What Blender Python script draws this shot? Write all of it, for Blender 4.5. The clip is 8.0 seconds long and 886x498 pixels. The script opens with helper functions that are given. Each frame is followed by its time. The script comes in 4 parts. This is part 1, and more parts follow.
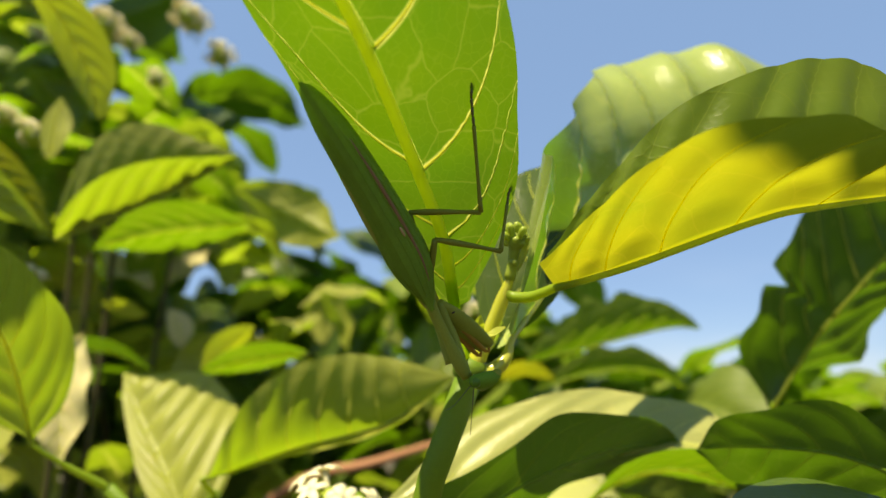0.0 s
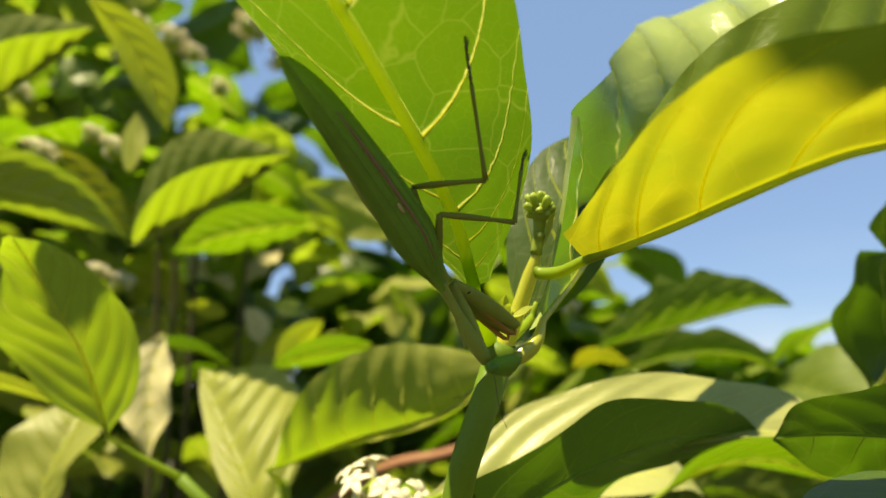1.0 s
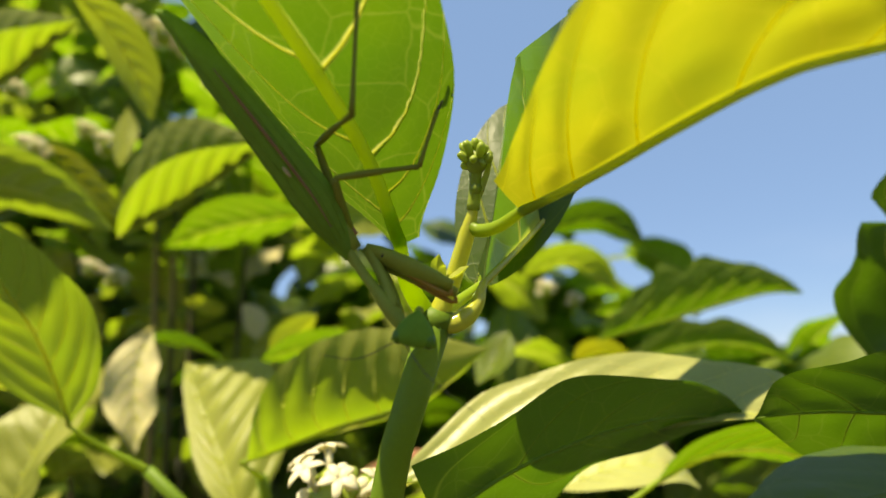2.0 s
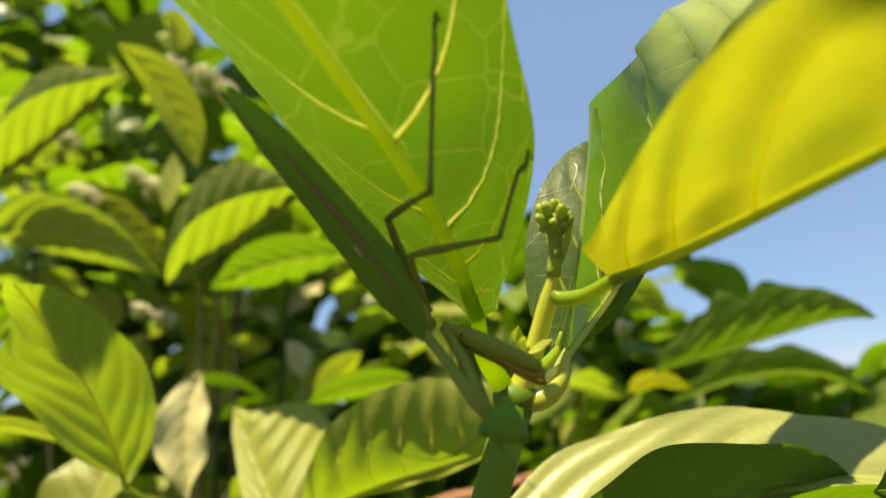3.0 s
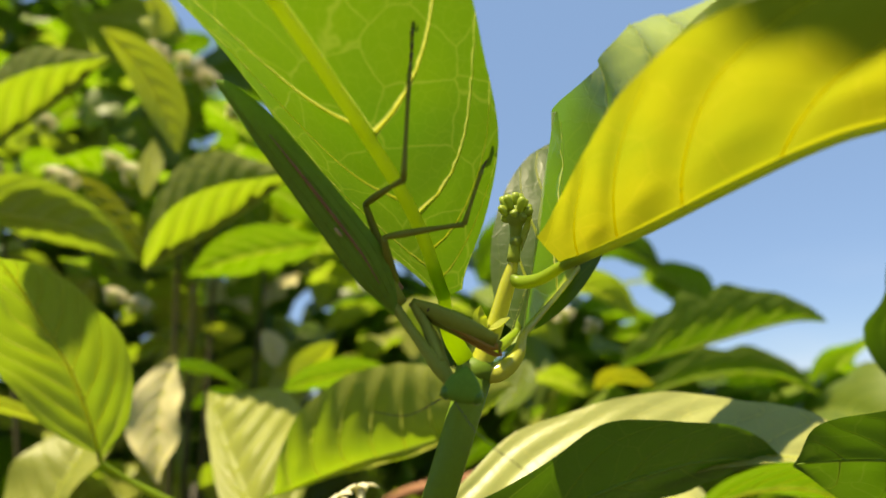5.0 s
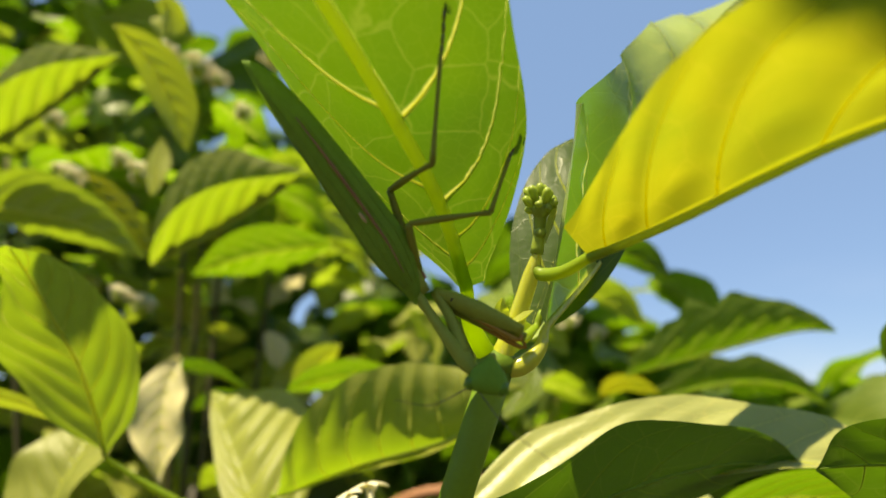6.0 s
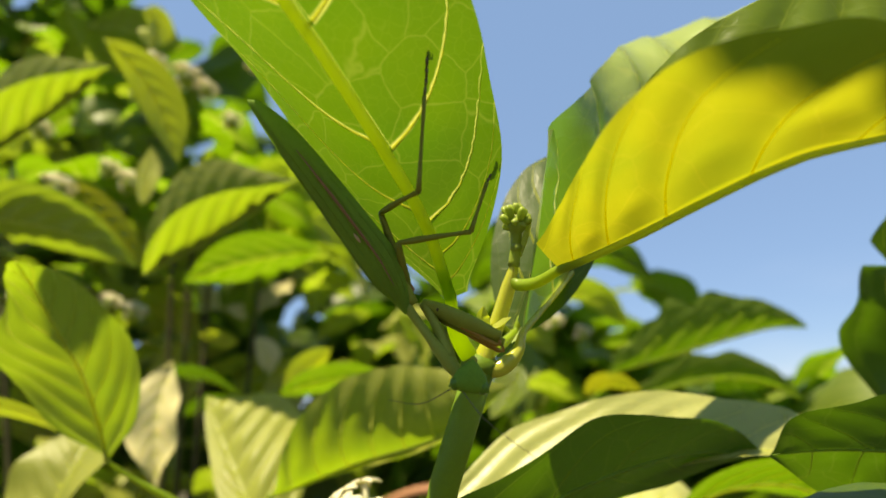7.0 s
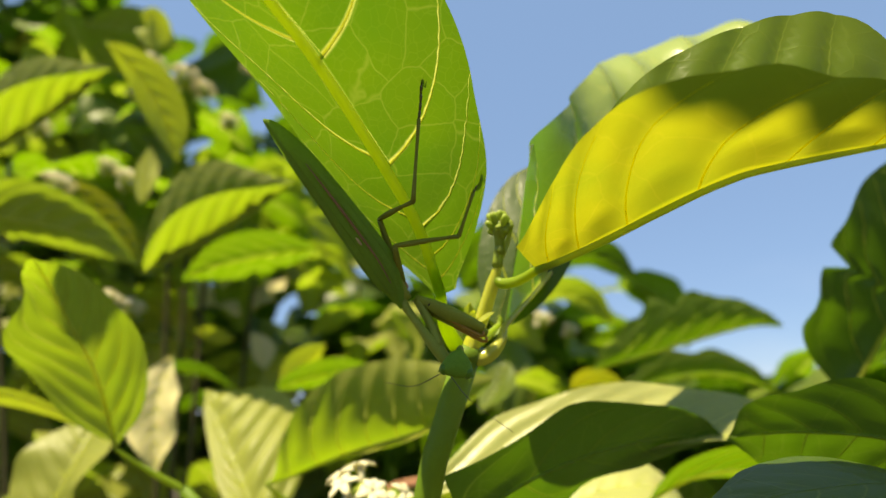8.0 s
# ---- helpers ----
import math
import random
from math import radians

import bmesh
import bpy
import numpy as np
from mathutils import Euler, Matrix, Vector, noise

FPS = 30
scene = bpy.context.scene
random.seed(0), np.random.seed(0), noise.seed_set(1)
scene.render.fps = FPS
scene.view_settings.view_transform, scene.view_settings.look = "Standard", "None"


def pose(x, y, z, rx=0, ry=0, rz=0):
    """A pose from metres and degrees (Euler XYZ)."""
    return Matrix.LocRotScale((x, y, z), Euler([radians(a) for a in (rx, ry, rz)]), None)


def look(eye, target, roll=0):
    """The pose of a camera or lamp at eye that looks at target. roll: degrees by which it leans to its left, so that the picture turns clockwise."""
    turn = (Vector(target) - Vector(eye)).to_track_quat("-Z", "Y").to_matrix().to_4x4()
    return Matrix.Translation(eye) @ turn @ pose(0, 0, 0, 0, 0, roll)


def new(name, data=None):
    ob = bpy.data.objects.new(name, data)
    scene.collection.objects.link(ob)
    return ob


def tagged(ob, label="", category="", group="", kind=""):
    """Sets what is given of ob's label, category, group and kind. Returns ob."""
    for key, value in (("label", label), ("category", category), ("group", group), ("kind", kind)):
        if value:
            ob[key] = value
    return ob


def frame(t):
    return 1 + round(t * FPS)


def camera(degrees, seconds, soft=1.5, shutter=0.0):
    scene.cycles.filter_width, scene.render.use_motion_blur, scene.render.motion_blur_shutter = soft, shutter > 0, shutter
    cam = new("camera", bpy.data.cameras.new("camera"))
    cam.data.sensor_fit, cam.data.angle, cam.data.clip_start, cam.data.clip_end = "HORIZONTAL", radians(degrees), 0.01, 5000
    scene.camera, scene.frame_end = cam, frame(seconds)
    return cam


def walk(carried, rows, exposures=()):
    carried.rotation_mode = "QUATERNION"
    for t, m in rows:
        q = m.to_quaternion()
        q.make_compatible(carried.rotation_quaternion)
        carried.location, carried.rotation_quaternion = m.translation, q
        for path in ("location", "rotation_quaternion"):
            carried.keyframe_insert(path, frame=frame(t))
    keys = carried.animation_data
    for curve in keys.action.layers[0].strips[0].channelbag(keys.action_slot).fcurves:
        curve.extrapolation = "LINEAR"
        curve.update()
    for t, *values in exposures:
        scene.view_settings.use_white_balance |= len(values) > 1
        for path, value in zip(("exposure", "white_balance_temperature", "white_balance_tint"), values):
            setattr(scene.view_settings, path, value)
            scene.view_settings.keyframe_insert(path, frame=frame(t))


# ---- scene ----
cam = camera(77.9, 8.0, soft=1.5)
cam.data.dof.use_dof = True
cam.data.dof.focus_distance = 0.116
cam.data.dof.aperture_fstop = 9.2
# seconds, eye, yaw, pitch, roll
PATH = [
    (0, 0.0001, 0.0000, 1.3001, -0.03, 14.04, 0.01),
    (0.5, 0.0053, 0.0019, 1.3003, 4.89, 14.33, -1.48),
    (1, 0.0129, 0.0103, 1.2990, 8.19, 13.20, -1.19),
    (1.2, 0.0179, 0.0155, 1.2968, 8.62, 12.66, -1.14),
    (2.3, 0.0289, 0.0300, 1.2922, 11.27, 14.60, -2.38),
    (2.5, 0.0281, 0.0318, 1.2952, 12.46, 15.66, -2.88),
    (3, 0.0198, 0.0308, 1.3034, 13.41, 15.87, -2.73),
    (3.5, 0.0176, 0.0289, 1.3017, 12.96, 16.03, -2.55),
    (4, 0.0158, 0.0244, 1.3033, 11.90, 15.77, -1.59),
    (4.5, 0.0214, 0.0221, 1.3010, 11.81, 16.15, -1.89),
    (4.7, 0.0244, 0.0208, 1.2996, 11.54, 15.50, -1.67),
    (5.8, 0.0182, 0.0255, 1.2956, 9.95, 16.31, -2.01),
    (6, 0.0186, 0.0235, 1.2953, 11.23, 16.33, -0.45),
    (6.5, 0.0173, 0.0195, 1.2966, 10.30, 16.82, -1.60),
    (7, 0.0214, 0.0115, 1.2947, 9.90, 16.42, -1.62),
    (7.5, 0.0234, 0.0036, 1.2915, 9.39, 16.19, -1.47),
    (8, 0.0241, -0.0027, 1.2913, 9.04, 16.26, -1.49),
]
walk(cam, [(t, pose(x, y, z, 90 + pitch, 0, yaw) @ pose(0, 0, 0, 0, 0, roll)) for t, x, y, z, yaw, pitch, roll in PATH],
     exposures=[(0.0, 1.33, 7150, 10), (8.0, 1.33, 7150, 10)])

# ---- light ----
SUN_DIR = Vector((-0.24, -0.34, 0.91)).normalized()
world = bpy.data.worlds.new("sky")
scene.world = world
world.use_nodes = True
wn, wl = world.node_tree.nodes, world.node_tree.links
wn.clear()
sky = wn.new("ShaderNodeTexSky")
sky.sky_type = "NISHITA"
sky.sun_disc = False
sky.sun_elevation = math.asin(SUN_DIR.z)
sky.sun_rotation = math.atan2(SUN_DIR.x, SUN_DIR.y)
sky.air_density, sky.dust_density, sky.ozone_density = 1.0, 0.0, 1.0
sky.altitude = 1500.0
# thin clouds low over the horizon
wco = wn.new("ShaderNodeTexCoord")
wmap = wn.new("ShaderNodeMapping")
wmap.inputs["Scale"].default_value = (2.2, 2.2, 6.0)
wnoise = wn.new("ShaderNodeTexNoise")
wnoise.inputs["Scale"].default_value = 1.6
wnoise.inputs["Detail"].default_value = 6.0
wramp = wn.new("ShaderNodeValToRGB")
wramp.color_ramp.elements[0].position, wramp.color_ramp.elements[1].position = 0.56, 0.74
wmix = wn.new("ShaderNodeMixRGB")
wmix.inputs["Color2"].default_value = (2.9, 3.3, 4.0, 1)
# a thin even haze over the clear sky
whaze = wn.new("ShaderNodeMixRGB")
whaze.inputs["Fac"].default_value = 0.8
whaze.inputs["Color2"].default_value = (0.95, 1.6, 2.8, 1)
wbg = wn.new("ShaderNodeBackground")
wbg.inputs["Strength"].default_value = 0.105
wout = wn.new("ShaderNodeOutputWorld")
wsep = wn.new("ShaderNodeSeparateXYZ")
wlow = wn.new("ShaderNodeMapRange")
for key, value in (("From Min", 0.02), ("From Max", 0.22), ("To Min", 0.4), ("To Max", 0.0)):
    wlow.inputs[key].default_value = value
wmul = wn.new("ShaderNodeMath")
wmul.operation = "MULTIPLY"
wl.new(wco.outputs["Generated"], wmap.inputs["Vector"])
wl.new(wco.outputs["Generated"], wsep.inputs[0])
wl.new(wsep.outputs["Z"], wlow.inputs["Value"])
wl.new(wmap.outputs["Vector"], wnoise.inputs["Vector"])
wl.new(wnoise.outputs["Fac"], wramp.inputs["Fac"])
wl.new(wramp.outputs["Color"], wmul.inputs[0])
wl.new(wlow.outputs["Result"], wmul.inputs[1])
wl.new(wmul.outputs[0], wmix.inputs["Fac"])
wl.new(sky.outputs["Color"], whaze.inputs["Color1"])
wl.new(whaze.outputs["Color"], wmix.inputs["Color1"])
wl.new(wmix.outputs["Color"], wbg.inputs["Color"])
wl.new(wbg.outputs["Background"], wout.inputs["Surface"])
sun = new("sun", bpy.data.lights.new("sun", "SUN"))
sun.data.energy, sun.data.angle, sun.data.color = 5.0, radians(0.55), (1.0, 0.89, 0.62)
sun.matrix_world = look((0, 0, 6), Vector((0, 0, 6)) - SUN_DIR)


# ---- materials ----
def mat(name):
    m = bpy.data.materials.new(name)
    m.use_nodes = True
    n = m.node_tree.nodes
    n.clear()
    return m, n, m.node_tree.links


def mix_rgb(n, l, a, b, fac, kind="MIX"):
    x = n.new("ShaderNodeMixRGB")
    x.blend_type = kind
    for sock, v in (("Fac", fac), ("Color1", a), ("Color2", b)):
        if isinstance(v, (int, float, tuple)):
            x.inputs[sock].default_value = v
        else:
            l.new(v, x.inputs[sock])
    return x.outputs["Color"]


def leaf_material(name, top, glow, share=0.5, rough=0.36, net=0.35, blotch=0.5, spec=0.5, streak=(0.86, 0.88, 0.16), pale=1.0):
    """A leaf: a waxy skin over a blade that lets light through, with a fine net of veins. UV is in metres on the blade."""
    m, n, l = mat(name)
    out = n.new("ShaderNodeOutputMaterial")
    uv = n.new("ShaderNodeUVMap")
    info = n.new("ShaderNodeObjectInfo")
    big = n.new("ShaderNodeTexNoise")
    big.inputs["Scale"].default_value, big.inputs["Detail"].default_value = 45.0, 4.0
    fine = n.new("ShaderNodeTexNoise")
    fine.inputs["Scale"].default_value, fine.inputs["Detail"].default_value = 900.0, 3.0
    warp = n.new("ShaderNodeMixRGB")
    warp.blend_type = "ADD"
    warp.inputs["Fac"].default_value = 0.0018
    l.new(uv.outputs["UV"], big.inputs["Vector"])
    l.new(uv.outputs["UV"], fine.inputs["Vector"])
    bend = n.new("ShaderNodeTexNoise")
    bend.inputs["Scale"].default_value = 220.0
    l.new(uv.outputs["UV"], bend.inputs["Vector"])
    l.new(uv.outputs["UV"], warp.inputs["Color1"])
    l.new(bend.outputs["Color"], warp.inputs["Color2"])
    cells = []
    for scale, width in ((95.0, 0.022), (430.0, 0.05)):
        v = n.new("ShaderNodeTexVoronoi")
        v.feature = "DISTANCE_TO_EDGE"
        v.inputs["Scale"].default_value = scale
        l.new(warp.outputs["Color"], v.inputs["Vector"])
        r = n.new("ShaderNodeMapRange")
        r.inputs["From Max"].default_value = width
        r.inputs["To Min"].default_value, r.inputs["To Max"].default_value = 1.0, 0.0
        l.new(v.outputs["Distance"], r.inputs["Value"])
        cells.append(r.outputs["Result"])
    weak = n.new("ShaderNodeMath")
    weak.operation = "MULTIPLY"
    weak.inputs[1].default_value = 0.3
    l.new(cells[1], weak.inputs[0])
    both = n.new("ShaderNodeMath")
    both.operation = "MAXIMUM"
    l.new(cells[0], both.inputs[0])
    l.new(weak.outputs[0], both.inputs[1])
    amount = n.new("ShaderNodeMath")
    amount.operation = "MULTIPLY"
    amount.inputs[1].default_value = net
    l.new(both.outputs[0], amount.inputs[0])
    # side veins and midrib: their phase and place across the blade are in the second UV map
    line = n.new("ShaderNodeUVMap")
    line.uv_map = "Veins"
    lx = n.new("ShaderNodeSeparateXYZ")
    l.new(line.outputs["UV"], lx.inputs[0])
    saw = n.new("ShaderNodeMath")
    saw.operation = "PINGPONG"
    saw.inputs[1].default_value = 0.5
    l.new(lx.outputs["X"], saw.inputs[0])
    thin = n.new("ShaderNodeMapRange")
    thin.inputs["From Min"].default_value, thin.inputs["From Max"].default_value = 0.0, 1.0
    thin.inputs["To Min"].default_value, thin.inputs["To Max"].default_value = 0.045, 0.016
    l.new(lx.outputs["Y"], thin.inputs["Value"])
    side = n.new("ShaderNodeMapRange")
    side.interpolation_type = "SMOOTHSTEP"
    side.inputs["To Min"].default_value, side.inputs["To Max"].default_value = 1.0, 0.0
    l.new(saw.outputs[0], side.inputs["Value"])
    l.new(thin.outputs["Result"], side.inputs["From Max"])
    main = n.new("ShaderNodeMapRange")
    main.inputs["From Max"].default_value = 0.05
    main.inputs["To Min"].default_value, main.inputs["To Max"].default_value = 1.0, 0.0
    l.new(lx.outputs["Y"], main.inputs["Value"])
    lines = n.new("ShaderNodeMath")
    lines.operation = "MAXIMUM"
    l.new(side.outputs["Result"], lines.inputs[0])
    l.new(main.outputs["Result"], lines.inputs[1])
    dark = tuple(c * 0.62 for c in top) + (1,)
    tone = mix_rgb(n, l, dark, (*top, 1), big.outputs["Fac"])
    tone = mix_rgb(n, l, tone, (top[0] * 2.2 + 0.03, top[1] * 1.6 + 0.03, top[2] * 1.2 + 0.01, 1), amount.outputs[0])
    tone = mix_rgb(n, l, tone, (top[0] * (1 - 0.5 * pale) + 0.14 * pale, top[1] * (1 - 0.5 * pale) + 0.16 * pale, top[2] * (1 - 0.5 * pale) + 0.03 * pale, 1), lines.outputs[0])
    hue = n.new("ShaderNodeHueSaturation")
    rnd = n.new("ShaderNodeMapRange")
    rnd.inputs["To Min"].default_value, rnd.inputs["To Max"].default_value = 0.75, 1.2
    l.new(info.outputs["Random"], rnd.inputs["Value"])
    l.new(rnd.outputs["Result"], hue.inputs["Value"])
    l.new(tone, hue.inputs["Color"])
    ramp = n.new("ShaderNodeMapRange")
    ramp.inputs["From Min"].default_value, ramp.inputs["From Max"].default_value = 0.3, 0.75
    ramp.inputs["To Max"].default_value = blotch
    l.new(big.outputs["Fac"], ramp.inputs["Value"])
    shine = mix_rgb(n, l, (*glow, 1), (glow[0] * 0.62, glow[1] * 0.8, glow[2], 1), ramp.outputs["Result"])
    shine = mix_rgb(n, l, shine, (min(1, glow[0] * 1.7 + 0.05), min(1, glow[1] * 1.25 + 0.04), glow[2] + 0.04, 1), amount.outputs[0])
    shine = mix_rgb(n, l, shine, (*streak, 1), lines.outputs[0])
    skin = n.new("ShaderNodeBsdfPrincipled")
    skin.inputs["Specular IOR Level"].default_value = spec
    rr = n.new("ShaderNodeMapRange")
    rr.inputs["To Min"].default_value, rr.inputs["To Max"].default_value = rough - 0.06, rough + 0.10
    l.new(big.outputs["Fac"], rr.inputs["Value"])
    l.new(rr.outputs["Result"], skin.inputs["Roughness"])
    l.new(hue.outputs["Color"], skin.inputs["Base Color"])
    bump = n.new("ShaderNodeBump")
    bump.inputs["Strength"].default_value, bump.inputs["Distance"].default_value = 0.18, 0.0004
    grain = n.new("ShaderNodeMath")
    grain.operation = "MULTIPLY_ADD"
    grain.inputs[1].default_value = 0.35
    l.new(fine.outputs["Fac"], grain.inputs[0])
    l.new(both.outputs[0], grain.inputs[2])
    swell = n.new("ShaderNodeTexNoise")
    swell.inputs["Scale"].default_value, swell.inputs["Detail"].default_value = 170.0, 2.0
    l.new(uv.outputs["UV"], swell.inputs["Vector"])
    height = n.new("ShaderNodeMath")
    height.operation = "MULTIPLY_ADD"
    height.inputs[1].default_value = 3.0
    l.new(swell.outputs["Fac"], height.inputs[0])
    l.new(grain.outputs[0], height.inputs[2])
    l.new(height.outputs[0], bump.inputs["Height"])
    l.new(bump.outputs["Normal"], skin.inputs["Normal"])
    glowing = n.new("ShaderNodeBsdfTranslucent")
    l.new(shine, glowing.inputs["Color"])
    blend = n.new("ShaderNodeMixShader")
    blend.inputs["Fac"].default_value = share
    l.new(skin.outputs[0], blend.inputs[1])
    l.new(glowing.outputs[0], blend.inputs[2])
    l.new(blend.outputs[0], out.inputs["Surface"])
    return m


def plain_material(name, colour, rough=0.5, vary=0.35, scale=300.0, glow=None, share=0.3, spec=0.4, bump=0.25):
    """A plain organic surface with two scales of mottling; glow: the colour of the light that it lets through."""
    m, n, l = mat(name)
    out = n.new("ShaderNodeOutputMaterial")
    co = n.new("ShaderNodeTexCoord")
    a = n.new("ShaderNodeTexNoise")
    a.inputs["Scale"].default_value, a.inputs["Detail"].default_value = scale, 5.0
    b = n.new("ShaderNodeTexNoise")
    b.inputs["Scale"].default_value, b.inputs["Detail"].default_value = scale * 7, 3.0
    l.new(co.outputs["Object"], a.inputs["Vector"])
    l.new(co.outputs["Object"], b.inputs["Vector"])
    tone = mix_rgb(n, l, tuple(c * (1 - vary) for c in colour) + (1,), tuple(min(1, c * (1 + vary)) for c in colour) + (1,), a.outputs["Fac"])
    tone = mix_rgb(n, l, tone, tuple(c * 0.7 for c in colour) + (1,), b.outputs["Fac"], "MIX")
    s = n.new("ShaderNodeBsdfPrincipled")
    s.inputs["Roughness"].default_value = rough
    s.inputs["Specular IOR Level"].default_value = spec
    l.new(tone, s.inputs["Base Color"])
    bm = n.new("ShaderNodeBump")
    bm.inputs["Strength"].default_value, bm.inputs["Distance"].default_value = bump, 0.0003
    l.new(b.outputs["Fac"], bm.inputs["Height"])
    l.new(bm.outputs["Normal"], s.inputs["Normal"])
    last = s.outputs[0]
    if glow:
        g = n.new("ShaderNodeBsdfTranslucent")
        g.inputs["Color"].default_value = (*glow, 1)
        x = n.new("ShaderNodeMixShader")
        x.inputs["Fac"].default_value = share
        l.new(last, x.inputs[1])
        l.new(g.outputs[0], x.inputs[2])
        last = x.outputs[0]
    l.new(last, out.inputs["Surface"])
    return m


LEAF_MID = leaf_material("leaf_grown", (0.11, 0.20, 0.02), (0.155, 0.285, 0.004), net=0.42, blotch=0.9, streak=(0.95, 0.95, 0.2))
LEAF_YOUNG = leaf_material("leaf_young", (0.13, 0.20, 0.015), (0.41, 0.40, 0.012), share=0.56, net=0.08, blotch=1.0, spec=0.35, streak=(0.42, 0.41, 0.008))
# darker copy of the leaf: shade on the dim leaves is put into its colour
LEAF_SHADED = leaf_material("leaf_shaded", (0.065, 0.115, 0.010), (0.12, 0.25, 0.003), share=0.38, rough=0.40, net=0.2, spec=0.42, streak=(0.25, 0.38, 0.02), pale=0.2)
LEAF_BUSH = leaf_material("leaf_bush", (0.27, 0.29, 0.05), (0.33, 0.47, 0.012), share=0.45, rough=0.44, net=0.12, spec=0.4)
# brighter copy of the bush leaf: sun on the lit ones is in the colour
LEAF_LIGHT = leaf_material("leaf_sunlit_light", (0.37, 0.40, 0.07), (0.50, 0.60, 0.015), share=0.40, rough=0.44, net=0.12, spec=0.35)
LEAF_GLOSS = leaf_material("leaf_glossy", (0.42, 0.52, 0.13), (0.15, 0.34, 0.003), share=0.40, rough=0.24, net=0.10, spec=0.8)
# cream base that carries the sun's sheen on a leaf top
LEAF_SHEEN_PALE = leaf_material("leaf_sheen_pale", (0.41, 0.43, 0.14), (0.32, 0.46, 0.02), share=0.35, rough=0.36, net=0.12, spec=0.5)
LEAF_DEEP = leaf_material("leaf_deep_green", (0.16, 0.22, 0.03), (0.20, 0.37, 0.003), share=0.45, rough=0.44, net=0.12, spec=0.35, pale=0.5)
# withered leaf, and leaf tops whose sunlight is put into this pale colour
LEAF_DRY_SUNLIT = leaf_material("leaf_withered_sunlit", (0.62, 0.58, 0.30), (0.6, 0.55, 0.2), share=0.3, rough=0.6, net=0.3, spec=0.3)
STALK = plain_material("leaf_stalk", (0.23, 0.34, 0.02), 0.42, 0.2, 150.0, (0.6, 0.7, 0.04), 0.4, 0.3)
MAIN_RIB = plain_material("leaf_midrib", (0.20, 0.30, 0.03), 0.42, 0.25, 200.0, (0.62, 0.78, 0.08), 0.85)
RIB = plain_material("leaf_rib", (0.30, 0.36, 0.05), 0.42, 0.2, 200.0, (0.78, 0.80, 0.16), 0.66)
STEM = plain_material("stem_green", (0.12, 0.205, 0.015), 0.5, 0.25, 150.0, (0.5, 0.6, 0.02), 0.25, 0.2)
YOUNG_VEIN = plain_material("young_vein", (0.30, 0.30, 0.02), 0.45, 0.2, 200.0, (0.90, 0.80, 0.02), 0.88, 0.2)
# also on the glossy leaf's stalk, where its pale colour stands for sunlight
STEM_PALE = plain_material("stem_young_sunlit", (0.50, 0.52, 0.05), 0.2, 0.2, 150.0, (0.8, 0.85, 0.1), 0.3, 0.8)
BARK = plain_material("bark_red_brown", (0.30, 0.14, 0.07), 0.75, 0.35, 60.0)
TWIG = plain_material("twig_dark", (0.07, 0.065, 0.025), 0.8, 0.35, 60.0, spec=0.2)
BUD = plain_material("bud_green", (0.30, 0.38, 0.05), 0.35, 0.25, 260.0, (0.6, 0.75, 0.06), 0.3)
PETAL = plain_material("petal_cream", (0.80, 0.76, 0.55), 0.5, 0.12, 200.0, (0.9, 0.85, 0.5), 0.35)
WING = plain_material("wing_green", (0.20, 0.34, 0.04), 0.6, 0.35, 160.0, (0.24, 0.42, 0.01), 0.4, 0.12)
WING_LINE = plain_material("wing_brown", (0.22, 0.12, 0.045), 0.55, 0.4, 400.0)
STIGMA = plain_material("wing_spot", (0.45, 0.33, 0.14), 0.5, 0.15, 400.0)
BODY = plain_material("insect_green", (0.30, 0.35, 0.05), 0.55, 0.2, 300.0, (0.30, 0.42, 0.04), 0.25, 0.2)
HEAD = plain_material("head_green", (0.12, 0.24, 0.02), 0.6, 0.2, 400.0, spec=0.12)
EYE = plain_material("eye_green", (0.07, 0.16, 0.008), 0.35, 0.15, 500.0, spec=0.3)
LEG = plain_material("leg_olive", (0.18, 0.20, 0.025), 0.55, 0.25, 500.0, spec=0.15)
TARSUS = plain_material("foot_brown", (0.09, 0.08, 0.03), 0.55, 0.3, 600.0)
ORANGE = plain_material("foreleg_inner", (0.38, 0.23, 0.03), 0.5, 0.25, 500.0, (0.6, 0.3, 0.03), 0.25)
DARK = plain_material("dark_spine", (0.035, 0.025, 0.015), 0.4, 0.2, 500.0)
PINK = plain_material("belly_brown", (0.30, 0.17, 0.10), 0.5, 0.3, 500.0)
SOIL = plain_material("ground_soil", (0.06, 0.05, 0.025), 0.95, 0.4, 0.6)


# ---- shaping ----
ORG = {}


def thing(name, at, label, category, group="", kind=""):
    ob = new(name)
    ob.empty_display_size = 0.01
    ob.location = at
    ORG[ob] = Vector(at)
    return tagged(ob, label, category, group, kind)


def mesh_data(name, verts, faces, material, uvs=None, smooth=True):
    me = bpy.data.meshes.new(name)
    me.from_pydata([tuple(v) for v in verts], [], faces)
    if uvs is not None:
        uvs = np.asarray(uvs, dtype=np.float32)
        idx = np.empty(len(me.loops), dtype=np.int32)
        me.loops.foreach_get("vertex_index", idx)
        for k, title in enumerate(("UVMap", "Veins")):
            layer = me.uv_layers.new(name=title)
            layer.data.foreach_set("uv", uvs[idx, 2 * k:2 * k + 2].ravel())
    me.materials.append(material)
    if smooth:
        me.polygons.foreach_set("use_smooth", [True] * len(me.polygons))
    me.update()
    return me


